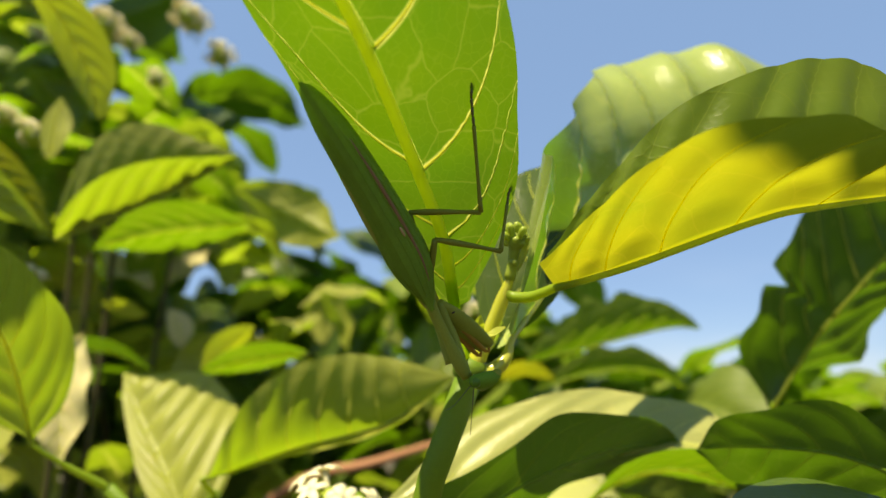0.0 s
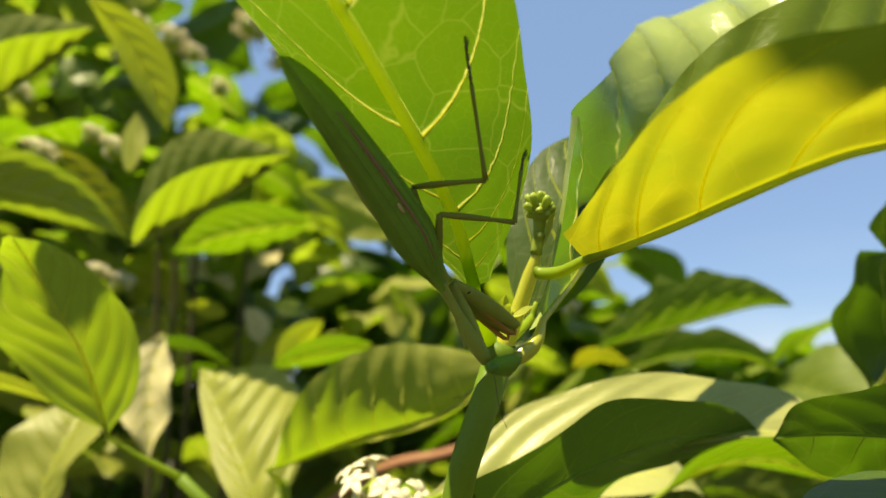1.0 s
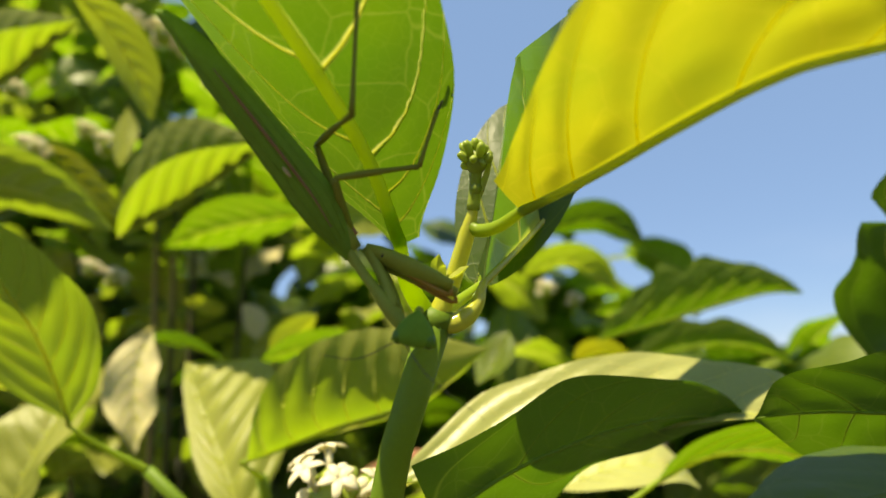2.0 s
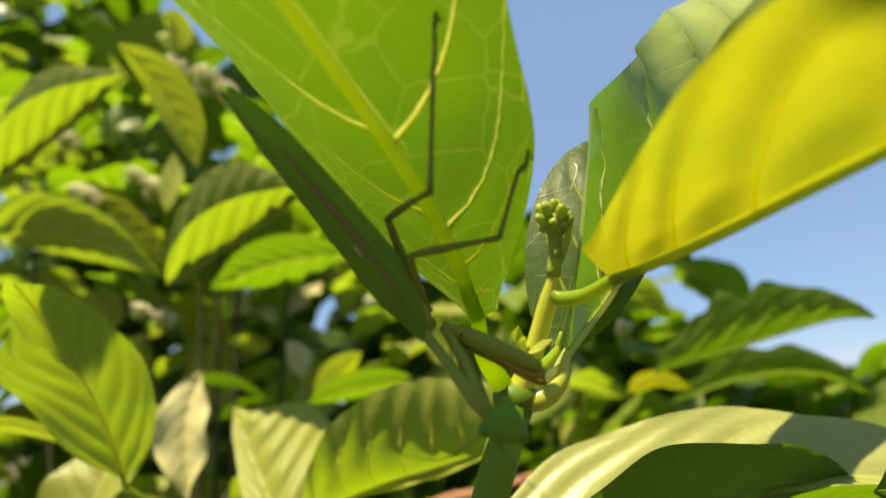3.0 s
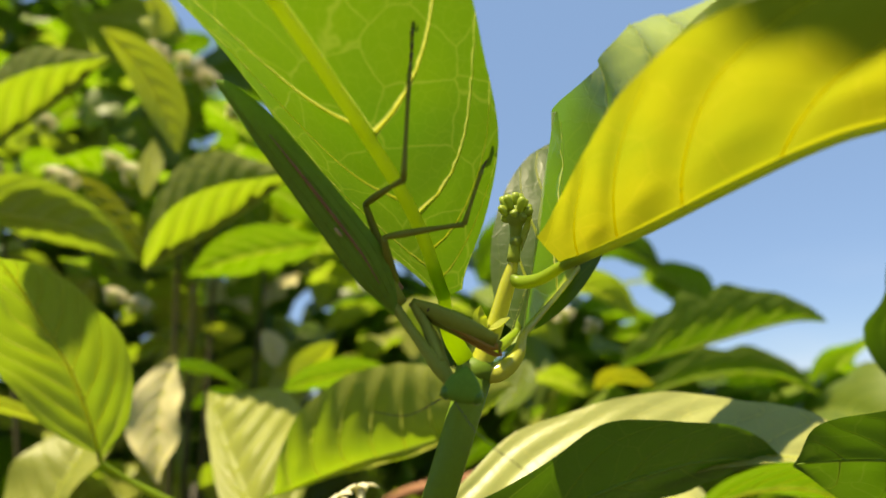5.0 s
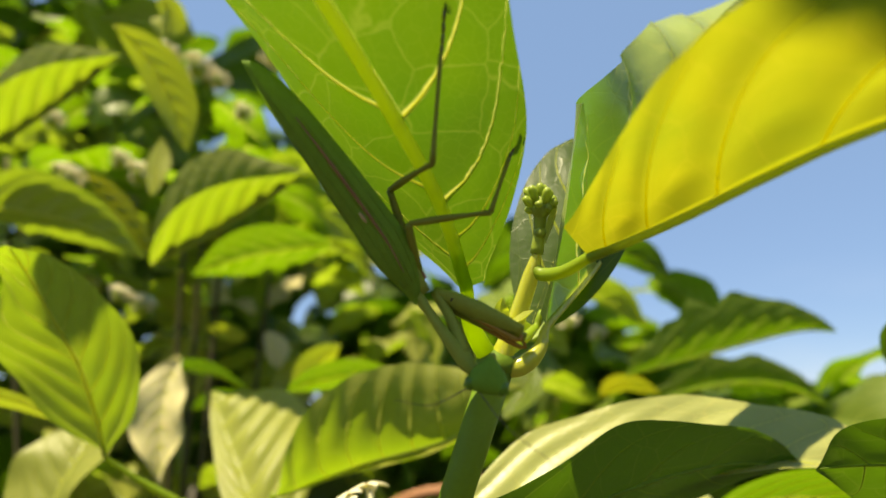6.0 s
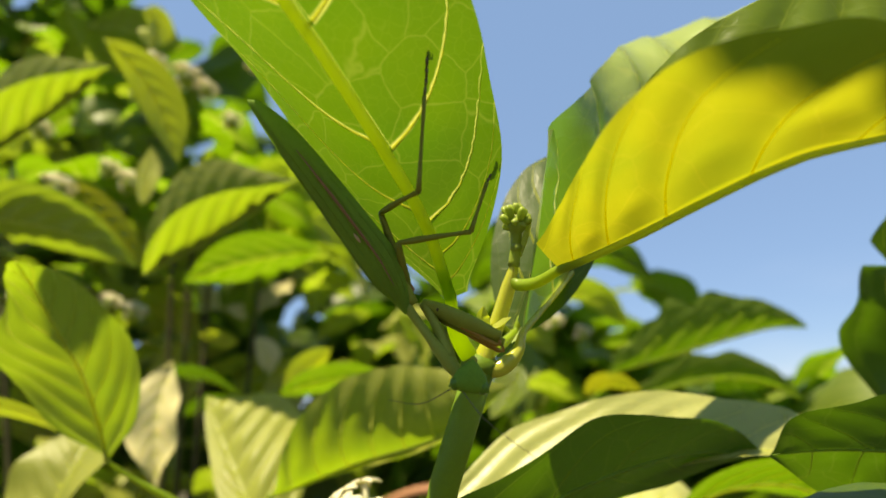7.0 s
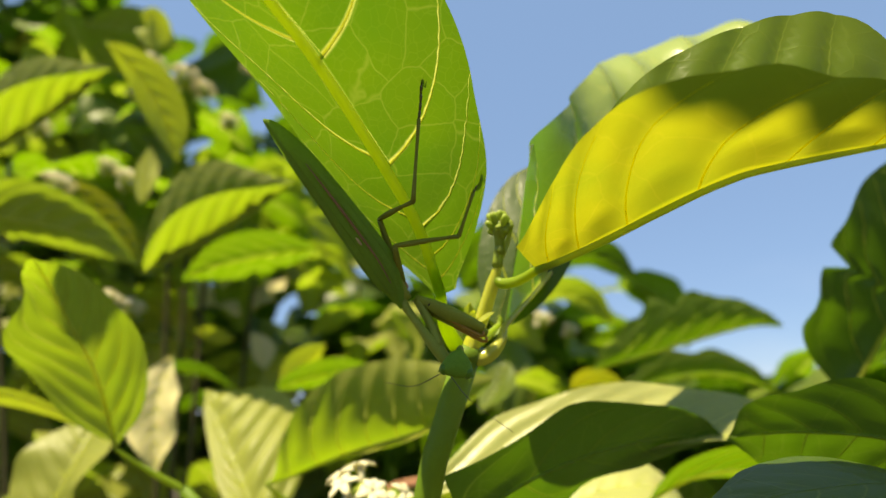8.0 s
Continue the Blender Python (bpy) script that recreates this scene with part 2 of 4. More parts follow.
def part(name, geo, material, parent, label="", origin=None):
    """Links one mesh under its thing or part; geo holds world places."""
    verts, faces = np.asarray(geo[0], float), geo[1]
    o = Vector(origin) if origin is not None else Vector(verts[0])
    ob = new(name, mesh_data(name, verts - np.array(o), faces, material, geo[2] if len(geo) > 2 else None))
    ob.parent = parent
    ob.location = o - ORG[parent]
    ORG[ob] = o
    if label:
        ob["label"] = label
    return ob


def unit(v):
    v = np.asarray(v, float)
    return v / (np.linalg.norm(v) + 1e-12)


def spline(points, count):
    """count places, evenly apart, on a smooth curve through the points."""
    p = np.asarray(points, float)
    if len(p) == 2:
        return p[0] + np.linspace(0, 1, count)[:, None] * (p[1] - p[0])
    q = np.vstack([2 * p[0] - p[1], p, 2 * p[-1] - p[-2]])
    out = []
    for k in range(1, len(q) - 2):
        for t in np.linspace(0, 1, 24, endpoint=False):
            a, b, c, d = q[k - 1], q[k], q[k + 1], q[k + 2]
            out.append(0.5 * (2 * b + (c - a) * t + (2 * a - 5 * b + 4 * c - d) * t**2 + (3 * b - a - 3 * c + d) * t**3))
    out = np.array(out + [p[-1]])
    far = np.r_[0, np.cumsum(np.linalg.norm(np.diff(out, axis=0), axis=1))]
    s = np.linspace(0, far[-1], count)
    return np.stack([np.interp(s, far, out[:, k]) for k in range(3)], 1)


def tube(path, radii, sides=8, flat=1.0, up=(0.3, 0.2, 1.0), caps=True):
    """A tapered round bar along a path; flat squeezes it along up."""
    path = np.asarray(path, float)
    radii = np.broadcast_to(np.asarray(radii, float), (len(path),)) if np.ndim(radii) == 0 or len(radii) == len(path) else np.interp(
        np.linspace(0, 1, len(path)), np.linspace(0, 1, len(radii)), radii)
    tang = np.gradient(path, axis=0)
    verts, faces = [], []
    side = None
    for k, (c, t) in enumerate(zip(path, tang)):
        t = unit(t)
        n = np.asarray(up, float) - np.dot(up, t) * t
        if flat == 1.0 and side is not None:
            n = side - np.dot(side, t) * t
        if np.linalg.norm(n) < 0.05:
            n = np.array((1.0, 0, 0)) - t[0] * t
        n = side = unit(n)
        b = np.cross(t, n)
        for j in range(sides):
            a = 2 * math.pi * j / sides
            verts.append(c + radii[k] * (math.cos(a) * b + flat * math.sin(a) * n))
        if k:
            for j in range(sides):
                a, b2 = (k - 1) * sides + j, (k - 1) * sides + (j + 1) % sides
                faces.append((a, b2, b2 + sides, a + sides))
    if caps:
        faces.append(tuple(range(sides - 1, -1, -1)))
        faces.append(tuple(range(len(verts) - sides, len(verts))))
    return np.array(verts), faces


def ball(centre, size, axes=None, rings=8, segs=12):
    """An egg: size along each axis."""
    verts, faces = [], []
    ax = np.eye(3) if axes is None else np.asarray(axes, float)
    for i in range(rings + 1):
        th = math.pi * i / rings
        for j in range(segs):
            ph = 2 * math.pi * j / segs
            d = np.array((math.sin(th) * math.cos(ph) * size[0], math.sin(th) * math.sin(ph) * size[1], math.cos(th) * size[2]))
            verts.append(np.asarray(centre, float) + d @ ax)
    for i in range(rings):
        for j in range(segs):
            a, b = i * segs + j, i * segs + (j + 1) % segs
            faces.append((a, b, b + segs, a + segs))
    return np.array(verts), faces


def joined(*geos):
    verts, faces, off = [], [], 0
    for v, f, *_ in geos:
        verts.append(np.asarray(v))
        faces += [tuple(i + off for i in face) for face in f]
        off += len(v)
    return np.vstack(verts), faces


def ridge(path, normals, radii, sides=5, depth=0.8):
    """A half-round strip along a path, on the side away from the normals."""
    radii = np.interp(np.linspace(0, 1, len(path)), np.linspace(0, 1, len(radii)), radii)
    tang = np.gradient(path, axis=0)
    verts, faces = [], []
    for k in range(len(path)):
        b = unit(np.cross(tang[k], normals[k]))
        for j in range(sides + 1):
            a = math.pi * j / sides
            verts.append(path[k] + radii[k] * (math.cos(a) * b - depth * math.sin(a) * normals[k]))
        if k:
            for j in range(sides):
                a = (k - 1) * (sides + 1) + j
                faces.append((a, a + 1, a + sides + 2, a + sides + 1))
    return np.array(verts), faces


class Blade:
    """The surface of a leaf: a midrib through points, two halves that fold, curl, swell between the side veins and wave at the margin."""

    def __init__(self, rib, up, width, fold=(10, 10), curl=(0, 0), veins=6, quilt=0.03, wave=0.0, waves=2.5, phase=0.0, peak=0.48, tip=1.0, power=0.82, slant=0.26, bow=0.16, nick=0.0, stations=None, notch=None, profile=None):
        self.notch, self.profile = notch, profile
        self.rib = spline(rib, 61)
        self.length = float(np.linalg.norm(np.diff(self.rib, axis=0), axis=1).sum())
        tang = np.gradient(self.rib, axis=0)
        ups = np.asarray(up, float)
        ups = np.vstack([ups, ups]) if ups.ndim == 1 else ups
        self.t = np.array([unit(t) for t in tang])
        s = np.linspace(0, 1, 61)[:, None]
        n = ups[0] * (1 - s) + ups[1] * s
        n = n - (n * self.t).sum(1, keepdims=True) * self.t
        self.n = np.array([unit(v) for v in n])
        self.s = np.cross(self.t, self.n)
        self.width, self.fold, self.curl = width, fold, curl
        self.veins, self.quilt, self.wave, self.waves, self.phase = veins, quilt, wave, waves, phase
        self.peak, self.tip, self.nick, self.power = peak, tip, nick, power
        self.slant, self.bow = (v if np.ndim(v) else (v, v) for v in (slant, bow))
        stations = stations or [(k + 1) / (veins + 1) for k in range(veins)]
        self.stations = stations if np.ndim(stations[0]) else (list(stations), [v + 0.02 for v in stations])

    def phase_at(self, s, u, side):
        """A whole number on each side vein."""
        x = s - (self.slant[side] * u + self.bow[side] * u**3) * (0.15 + 0.85 * self.half(s))
        st = self.stations[side]
        if x < st[0]:
            return (x - st[0]) / max(st[0], 0.06)
        if x > st[-1]:
            return len(st) - 1 + (x - st[-1]) / max(1 - st[-1], 0.06)
        return float(np.interp(x, st, range(len(st))))

    def reach(self, s, side):
        """The half width at s: from the profile of that side, or from the common outline."""
        if not self.profile:
            return self.width[side] * self.half(s)
        w = self.profile[side]
        x = min(max(s, 0.0), 1.0) * (len(w) - 1)
        k = min(int(x), len(w) - 2)
        a, b, c, d = w[max(k - 1, 0)], w[k], w[k + 1], w[min(k + 2, len(w) - 1)]
        t = x - k
        return max(0.0, self.width[side] * (b + 0.5 * t * (c - a + t * (2 * a - 5 * b + 4 * c - d + t * (3 * (b - c) + d - a)))))

    def half(self, s):
        p = math.log(0.5) / math.log(self.peak)
        w = math.sin(math.pi * min(1.0, max(0.0, s)) ** p) ** self.power
        return max(0.0, w * (1 - 0.25 * self.tip * max(0, s - 0.75) / 0.25))

    def at(self, s, u, side):
        """s: along the midrib; u: 0 at the midrib, 1 at the margin; side: 0 left, 1 right of the way to the tip."""
        x = min(max(s, 0.0), 1.0) * 60
        k = min(int(x), 59)
        f = x - k
        r, n, sd = (a[k] * (1 - f) + a[k + 1] * f for a in (self.rib, self.n, self.s))
        sign = 1 if side else -1
        w = self.reach(s, side)
        if self.notch and self.notch[0] == side:
            w *= 1 - self.notch[3] * max(0.0, 1 - abs(s - self.notch[1]) / self.notch[2])
        fold = self.fold[side]
        deg = fold if np.ndim(fold) == 0 else np.interp(s, np.linspace(0, 1, len(fold)), fold)
        bend = self.curl[side]
        bend = bend if np.ndim(bend) == 0 else np.interp(s, np.linspace(0, 1, len(bend)), bend)
        a = radians(deg + bend * u)
        d = w * u * (1 + self.nick * (noise.noise((s * 9 + self.phase * 5, side * 3.1, 0.0))) * u * u)
        along = math.cos(a) * d
        lift = math.sin(a) * d
        ph = self.phase_at(s, u, side)
        rise = min(1.0, 4 * u) if abs(deg) < 60 else min(1.0, 1.7 * u) ** 2
        swell = self.quilt * self.width[side] * abs(math.sin(math.pi * ph)) ** 0.9 * rise * (1.0 - 0.7 * u * u) * min(1, 6 * s) * min(1, 5 * (1 - s))
        ripple = self.wave * self.width[side] * u * u * math.sin(2 * math.pi * (self.waves * s + self.phase + 0.27 * side))
        ca, sa = math.cos(a), math.sin(a)
        out = sign * sd
        normal = n * ca - out * sa
        return r + out * along + n * lift + normal * (swell + ripple)

    def mesh(self, rows=44, cols=11):
        verts, faces, uvs = [], [], []
        for i in range(rows + 1):
            s = i / rows
            for side, us in ((0, [1 - j / cols for j in range(cols)]), (1, [j / cols for j in range(cols + 1)])):
                for u in us:
                    verts.append(self.at(s, u, side))
                    uvs.append((s * self.length, (1 if side else -1) * u * self.reach(s, side), self.phase_at(s, u, side) + 20.0, u))
        m = 2 * cols + 1
        for i in range(rows):
            for j in range(m - 1):
                a = i * m + j
                faces.append((a, a + 1, a + 1 + m, a + m))
        return np.array(verts), faces, np.array(uvs)

    def vein(self, k, side, r, steps=14, sides=5):
        """A side vein: a low half-round ridge under the blade."""
        path, normals = [], []
        for i in range(steps + 1):
            u = 0.95 * i / steps
            s = first = self.stations[side][k]
            for _ in range(8):
                s = first + (self.slant[side] * u + self.bow[side] * u**3) * (0.15 + 0.85 * self.half(s))
            if s > 0.98:
                break
            path.append(self.at(s, u, side))
            normals.append(unit(np.cross(self.at(s + 0.01, u, side) - path[-1], (self.at(s, u + 0.02, side) - path[-1]) * (1 if side else -1))))
        if len(path) < 4:
            return None
        return ridge(np.array(path), np.array(normals), [r, r * 0.6, r * 0.2], sides)

    def rib_ridge(self, r, sides=8):
        return ridge(self.rib[:60], self.n[:60], [r, r * 0.9, r * 0.7, r * 0.35], sides, 1.0)


def leaf(parent, rib, up, width, stalk=(), label="", material=None, rib_r=0.0011, detail=2, name="leaf", stalk_material=None, stalk_r=0.0, vein_material=None, rib_material=None, vein_r=0.0, **shape):
    """A leaf as a part: its blade, with a midrib that runs on from the stalk and its side veins as pieces of their own."""
    material = material or LEAF_MID
    if np.ndim(width[0]):
        shape["profile"] = [[v / max(w) for v in w] for w in width]
        width = [max(w) for w in width]
    b = Blade(rib, up, width, **shape)
    rows, cols = ((60, 16), (44, 11), (30, 8))[2 - detail]
    blade = part(name, b.mesh(rows, cols), material, parent, label, origin=rib[0])
    part("midrib", b.rib_ridge(rib_r), rib_material or vein_material or RIB, blade)
    if len(stalk):
        part("leaf_stalk", tube(spline([*stalk, tuple(b.rib[0]), tuple(b.rib[2]), tuple(b.rib[4])], 26), [stalk_r or rib_r * 1.5, (stalk_r or rib_r * 1.3) * 0.9, rib_r * 1.1, rib_r * 0.95, rib_r * 0.5], 12), stalk_material or STALK, blade)
    if detail:
        for side in (0, 1):
            for k in range(len(b.stations[side])):
                v = b.vein(k, side, vein_r or rib_r * 0.41)
                if v:
                    part("side_vein", v, vein_material or RIB, blade)
    return blade


# ---- ground ----
def ground():
    verts, faces, uvs = [], [], []
    rings = [0.0, 0.5, 1, 2, 4, 8, 20, 60, 200, 800, 3000]
    for i, r in enumerate(rings):
        for j in range(48):
            a = 2 * math.pi * j / 48
            x, y = r * math.cos(a), r * math.sin(a)
            verts.append((x, y, 0.04 * noise.noise((x * 0.7, y * 0.7, 0)) if r < 30 else 0.0))
    for i in range(len(rings) - 1):
        for j in range(48):
            a, b = i * 48 + j, i * 48 + (j + 1) % 48
            faces.append((a, b, b + 48, a + 48))
    ob = new("ground", mesh_data("ground", verts, faces, SOIL))
    tagged(ob, "bare brown soil under the bushes", "ground", kind="structure")


ground()

# ---- the shoot on which the mantis hangs ----
NODE = Vector((0.0071, 0.137, 1.3035))
shoot = thing("shrub_shoot", (-0.03, 0.16, 0.0), "green shrub shoot with broad glossy leaves and a bud head", "shrub")
part("stem", tube(spline([(-0.03, 0.16, -0.02), (-0.05, 0.165, 0.6), (-0.03, 0.155, 1.12), (-0.0085, 0.1445, 1.255), (0.0004, 0.140, 1.285), (0.0055, 0.138, 1.3), tuple(NODE)], 50), [0.009, 0.007, 0.0055, 0.0040, 0.0034, 0.0033, 0.0034], 16), STEM, shoot)
part("node", ball(NODE + Vector((-0.0002, 0.0006, 0.0004)), (0.0044, 0.0042, 0.0036), rings=14, segs=20), STEM, shoot)
part("stem", tube(spline([tuple(NODE), (0.0118, 0.1355, 1.3135), (0.0158, 0.1325, 1.3235), (0.0168, 0.1315, 1.3268)], 14), [0.0026, 0.0019, 0.0018, 0.0017, 0.0008], 14), STEM_PALE, shoot, "pale yellow-green young stem")
# the leaf over the mantis
leaf(shoot, [(0.0028, 0.126, 1.3178), (0.0003, 0.1138, 1.3303), (-0.0049, 0.1021, 1.3415), (-0.0124, 0.0824, 1.3544), (-0.0195, 0.064, 1.363), (-0.032, 0.030, 1.378)],
     ((0, 0.75, 0.65), (0, 0.62, 0.78)), ((0.004, 0.0123, 0.0207, 0.0243, 0.0272, 0.0275, 0.0255, 0.0225, 0.018, 0.011, 0.0), (0.0027, 0.0155, 0.021, 0.0228, 0.0224, 0.0220, 0.0215, 0.0195, 0.016, 0.010, 0.0)), stalk=[(0.0058, 0.137, 1.3050), (0.0038, 0.1345, 1.3085), (0.0026, 0.130, 1.3125)],
     label="translucent green leaf glowing in the sun", rib_material=MAIN_RIB, stalk_material=MAIN_RIB, rib_r=0.00135, fold=(18, 26), curl=(6, 6), quilt=0.018, wave=0.012, slant=(0.06, 0.15), bow=(0.15, 0.22), stalk_r=0.0021, stations=([0.035, 0.088, 0.15, 0.285, 0.5, 0.68, 0.84], [0.05, 0.175, 0.305, 0.535, 0.70, 0.85]), vein_r=0.00035)
# the yellow leaf, folded along its midrib
leaf(shoot, [(0.0262, 0.1248, 1.3222), (0.0393, 0.1149, 1.3249), (0.0505, 0.1075, 1.3282), (0.0617, 0.103, 1.3317), (0.0732, 0.1028, 1.3343), (0.1100, 0.1065, 1.3400)],
     (-0.14, 0.29, 0.89), ((0.008, 0.0155, 0.0215, 0.027, 0.0292, 0.0318, 0.0325, 0.027, 0.006), (0.008, 0.0146, 0.022, 0.028, 0.0245, 0.0185, 0.0145, 0.0095, 0.002)), stalk=[(0.0154, 0.1330, 1.3226), (0.0175, 0.1322, 1.3211), (0.0215, 0.1292, 1.3208)],
     label="young yellow-green leaf folded along its midrib", material=LEAF_YOUNG, fold=((106, 102, 104, 104), (20, 5, 5, 5)), curl=(3, 3), stations=([0.06, 0.16, 0.28, 0.42, 0.56, 0.70, 0.84], [0.04, 0.13, 0.26, 0.42, 0.60, 0.78]), quilt=0.09, wave=0.02, stalk_r=0.0015, rib_r=0.0011, vein_material=YOUNG_VEIN, rib_material=STALK, vein_r=0.00022, slant=0.14, bow=0.1)
# the glossy leaf behind it, and a darker one beyond
leaf(shoot, [(0.0173, 0.138, 1.3113), (0.0253, 0.1472, 1.3213), (0.0373, 0.1609, 1.3363), (0.0672, 0.1793, 1.3657), (0.1035, 0.1947, 1.3914), (0.1527, 0.204, 1.4101)],
     (-0.735, 0.455, 0.455), ((0.006, 0.012, 0.014, 0.014, 0.012, 0.008, 0.001), (0.003, 0.036, 0.0364, 0.0372, 0.0378, 0.0415, 0.0465, 0.0465, 0.0475, 0.0430, 0.022)), stalk=[tuple(NODE + Vector((0.001, 0.0, 0.0))), (0.0120, 0.1372, 1.3036), (0.0158, 0.1374, 1.3070)], stalk_material=STEM_PALE, rib_material=STEM_PALE,
     label="glossy green leaf with deep furrows", material=LEAF_GLOSS, stalk_r=0.0021, rib_r=0.0008, fold=(30, (0, 0, 12, 13)), curl=(10, (-6, 16, 48, 52)), stations=([0.2, 0.4, 0.6, 0.8], [0.08, 0.24, 0.40, 0.54, 0.68, 0.83]), slant=0.06, bow=0.05, quilt=0.2, wave=0.03, waves=5.0)
leaf(shoot, [(0.0147, 0.152, 1.3132), (0.0242, 0.1556, 1.3379), (0.0309, 0.1623, 1.358), (0.039, 0.171, 1.372)],
     (0.2, -0.8, 0.3), (0.0145, 0.0145), stalk=[(0.0075, 0.1385, 1.3055), (0.011, 0.145, 1.309)], label="narrow dark green leaf", material=LEAF_SHADED, fold=(-10, 10), veins=5, quilt=0.015, power=0.6)

# ---- leaves round the shoot ----
near = thing("shrub_shoot", (-0.10, 0.30, 0.0), "neighbouring green shoot with a sunlit leaf", "shrub")
part("stem", tube(spline([(-0.10, 0.30, -0.02), (-0.09, 0.30, 0.8), (-0.105, 0.285, 1.18), (-0.125, 0.265, 1.235), (-0.143, 0.252, 1.258)], 40), [0.008, 0.006, 0.004, 0.003, 0.0026], 10), STEM, near)
leaf(near, [(-0.1633, 0.2299, 1.2777), (-0.1624, 0.2198, 1.2947), (-0.1610, 0.2061, 1.3131), (-0.1609, 0.1909, 1.3289), (-0.1589, 0.1771, 1.3410), (-0.1539, 0.1633, 1.3477)], (-0.3, 0.6, 0.7), ((0.0, 0.0114, 0.0169, 0.020, 0.0206, 0.0183, 0.0151, 0.0085, 0.0), (0.0, 0.0129, 0.0217, 0.028, 0.0303, 0.0283, 0.0151, 0.0090, 0.002)),
     stalk=[(-0.143, 0.252, 1.258), (-0.155, 0.241, 1.268)], label="leaf half yellow in the sun, half shaded", material=LEAF_BUSH, rib_r=0.0009, stalk_r=0.0017, fold=((10, 10, 22, 40), 10), quilt=0.06, wave=0.05)
leaf(near, [(-0.2800, 0.2500, 1.3059), (-0.2445, 0.2500, 1.3030), (-0.2133, 0.2500, 1.2939), (-0.1849, 0.2500, 1.2800)], (0.0, 0.25, 0.95), (0.020, 0.007), label="narrow pale leaf seen on its edge", material=LEAF_LIGHT, fold=(-10, 25), rib_r=0.0008, detail=1)

right = thing("shrub_shoot", (0.0, 0.30, 0.0), "low green shoot with wide dark leaves", "shrub")
part("stem", tube(spline([(0.0, 0.30, -0.02), (0.01, 0.30, 0.8), (-0.015, 0.24, 1.2), (-0.03, 0.205, 1.262)], 40), [0.009, 0.006, 0.004, 0.003], 10), STEM, right)
leaf(right, [(-0.02, 0.1898, 1.2622), (0.03, 0.1998, 1.2744), (0.08, 0.2068, 1.2806), (0.116, 0.2095, 1.2745)], (0.05, -0.35, 0.95), ((0.001, 0.0095, 0.0190, 0.0213, 0.0225, 0.0222, 0.0180, 0.0150, 0.002), (0.0, 0.005, 0.006, 0.005, 0.0)), stalk=[(-0.03, 0.205, 1.262)],
     label="broad leaf with a pale glossy top", material=LEAF_SHEEN_PALE, fold=((36, 37, 26), 0), curl=(7, 0), quilt=0.06, wave=0.03)
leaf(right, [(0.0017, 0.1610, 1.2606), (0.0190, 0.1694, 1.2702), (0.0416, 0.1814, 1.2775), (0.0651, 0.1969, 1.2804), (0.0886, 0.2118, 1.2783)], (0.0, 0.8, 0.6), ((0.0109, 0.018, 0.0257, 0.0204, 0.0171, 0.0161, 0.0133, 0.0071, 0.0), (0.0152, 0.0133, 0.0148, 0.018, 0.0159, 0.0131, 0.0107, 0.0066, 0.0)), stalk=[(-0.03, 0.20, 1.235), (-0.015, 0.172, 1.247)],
     label="dark leaf in the shade with a lit flank", material=LEAF_SHADED, rib_r=0.0006, vein_r=0.00016, vein_material=STEM, veins=4, fold=(10, 10), quilt=0.03, wave=0.03, slant=0.2, bow=0.15)
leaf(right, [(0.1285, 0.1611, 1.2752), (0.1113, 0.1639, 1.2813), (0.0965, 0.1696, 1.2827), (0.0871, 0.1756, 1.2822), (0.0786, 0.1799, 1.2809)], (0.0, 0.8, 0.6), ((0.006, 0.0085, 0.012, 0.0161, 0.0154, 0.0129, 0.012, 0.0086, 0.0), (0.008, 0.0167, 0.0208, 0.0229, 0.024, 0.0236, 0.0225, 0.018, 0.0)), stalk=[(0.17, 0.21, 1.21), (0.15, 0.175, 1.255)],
     label="leaf half in shade, half lit", material=LEAF_SHADED, rib_r=0.0006, vein_r=0.00016, vein_material=STEM, veins=4, fold=(8, 8), quilt=0.03, wave=0.03, slant=0.2, bow=0.15)
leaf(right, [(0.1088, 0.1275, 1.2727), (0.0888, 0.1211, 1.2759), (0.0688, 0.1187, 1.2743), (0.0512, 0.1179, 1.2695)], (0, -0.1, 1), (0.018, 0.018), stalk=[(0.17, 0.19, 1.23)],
     label="dark blue-green leaf low in the shade", material=LEAF_SHADED, detail=0, rib_material=STEM, rib_r=0.0006, fold=(-12, 5))
leaf(right, [(0.0714, 0.2810, 1.2491), (0.0925, 0.2816, 1.2585), (0.1181, 0.2851, 1.2603), (0.1454, 0.2922, 1.2510)], (0, 0.4, 0.9), (0.022, 0.022), stalk=[(0.02, 0.26, 1.22)], label="yellow-green leaf lit from behind", material=LEAF_DEEP, fold=(10, 10), detail=1)
leaf(right, [(0.0313, 0.3086, 1.2410), (0.0547, 0.3099, 1.2493), (0.0804, 0.3137, 1.2504), (0.0968, 0.3195, 1.2394)], (0, -0.4, 0.9), (0.022, 0.022), stalk=[(0.0, 0.29, 1.20)], label="pale leaf low between the others", material=LEAF_SHEEN_PALE, fold=(10, 10), detail=1)

bush_r = thing("shrub_shoot", (0.19, 0.36, 0.0), "green shoot with a large notched leaf", "shrub")
part("stem", tube(spline([(0.19, 0.36, -0.02), (0.18, 0.36, 0.8), (0.176, 0.32, 1.2), (0.174, 0.306, 1.265)], 40), [0.009, 0.006, 0.0045, 0.003], 10), STEM, bush_r)
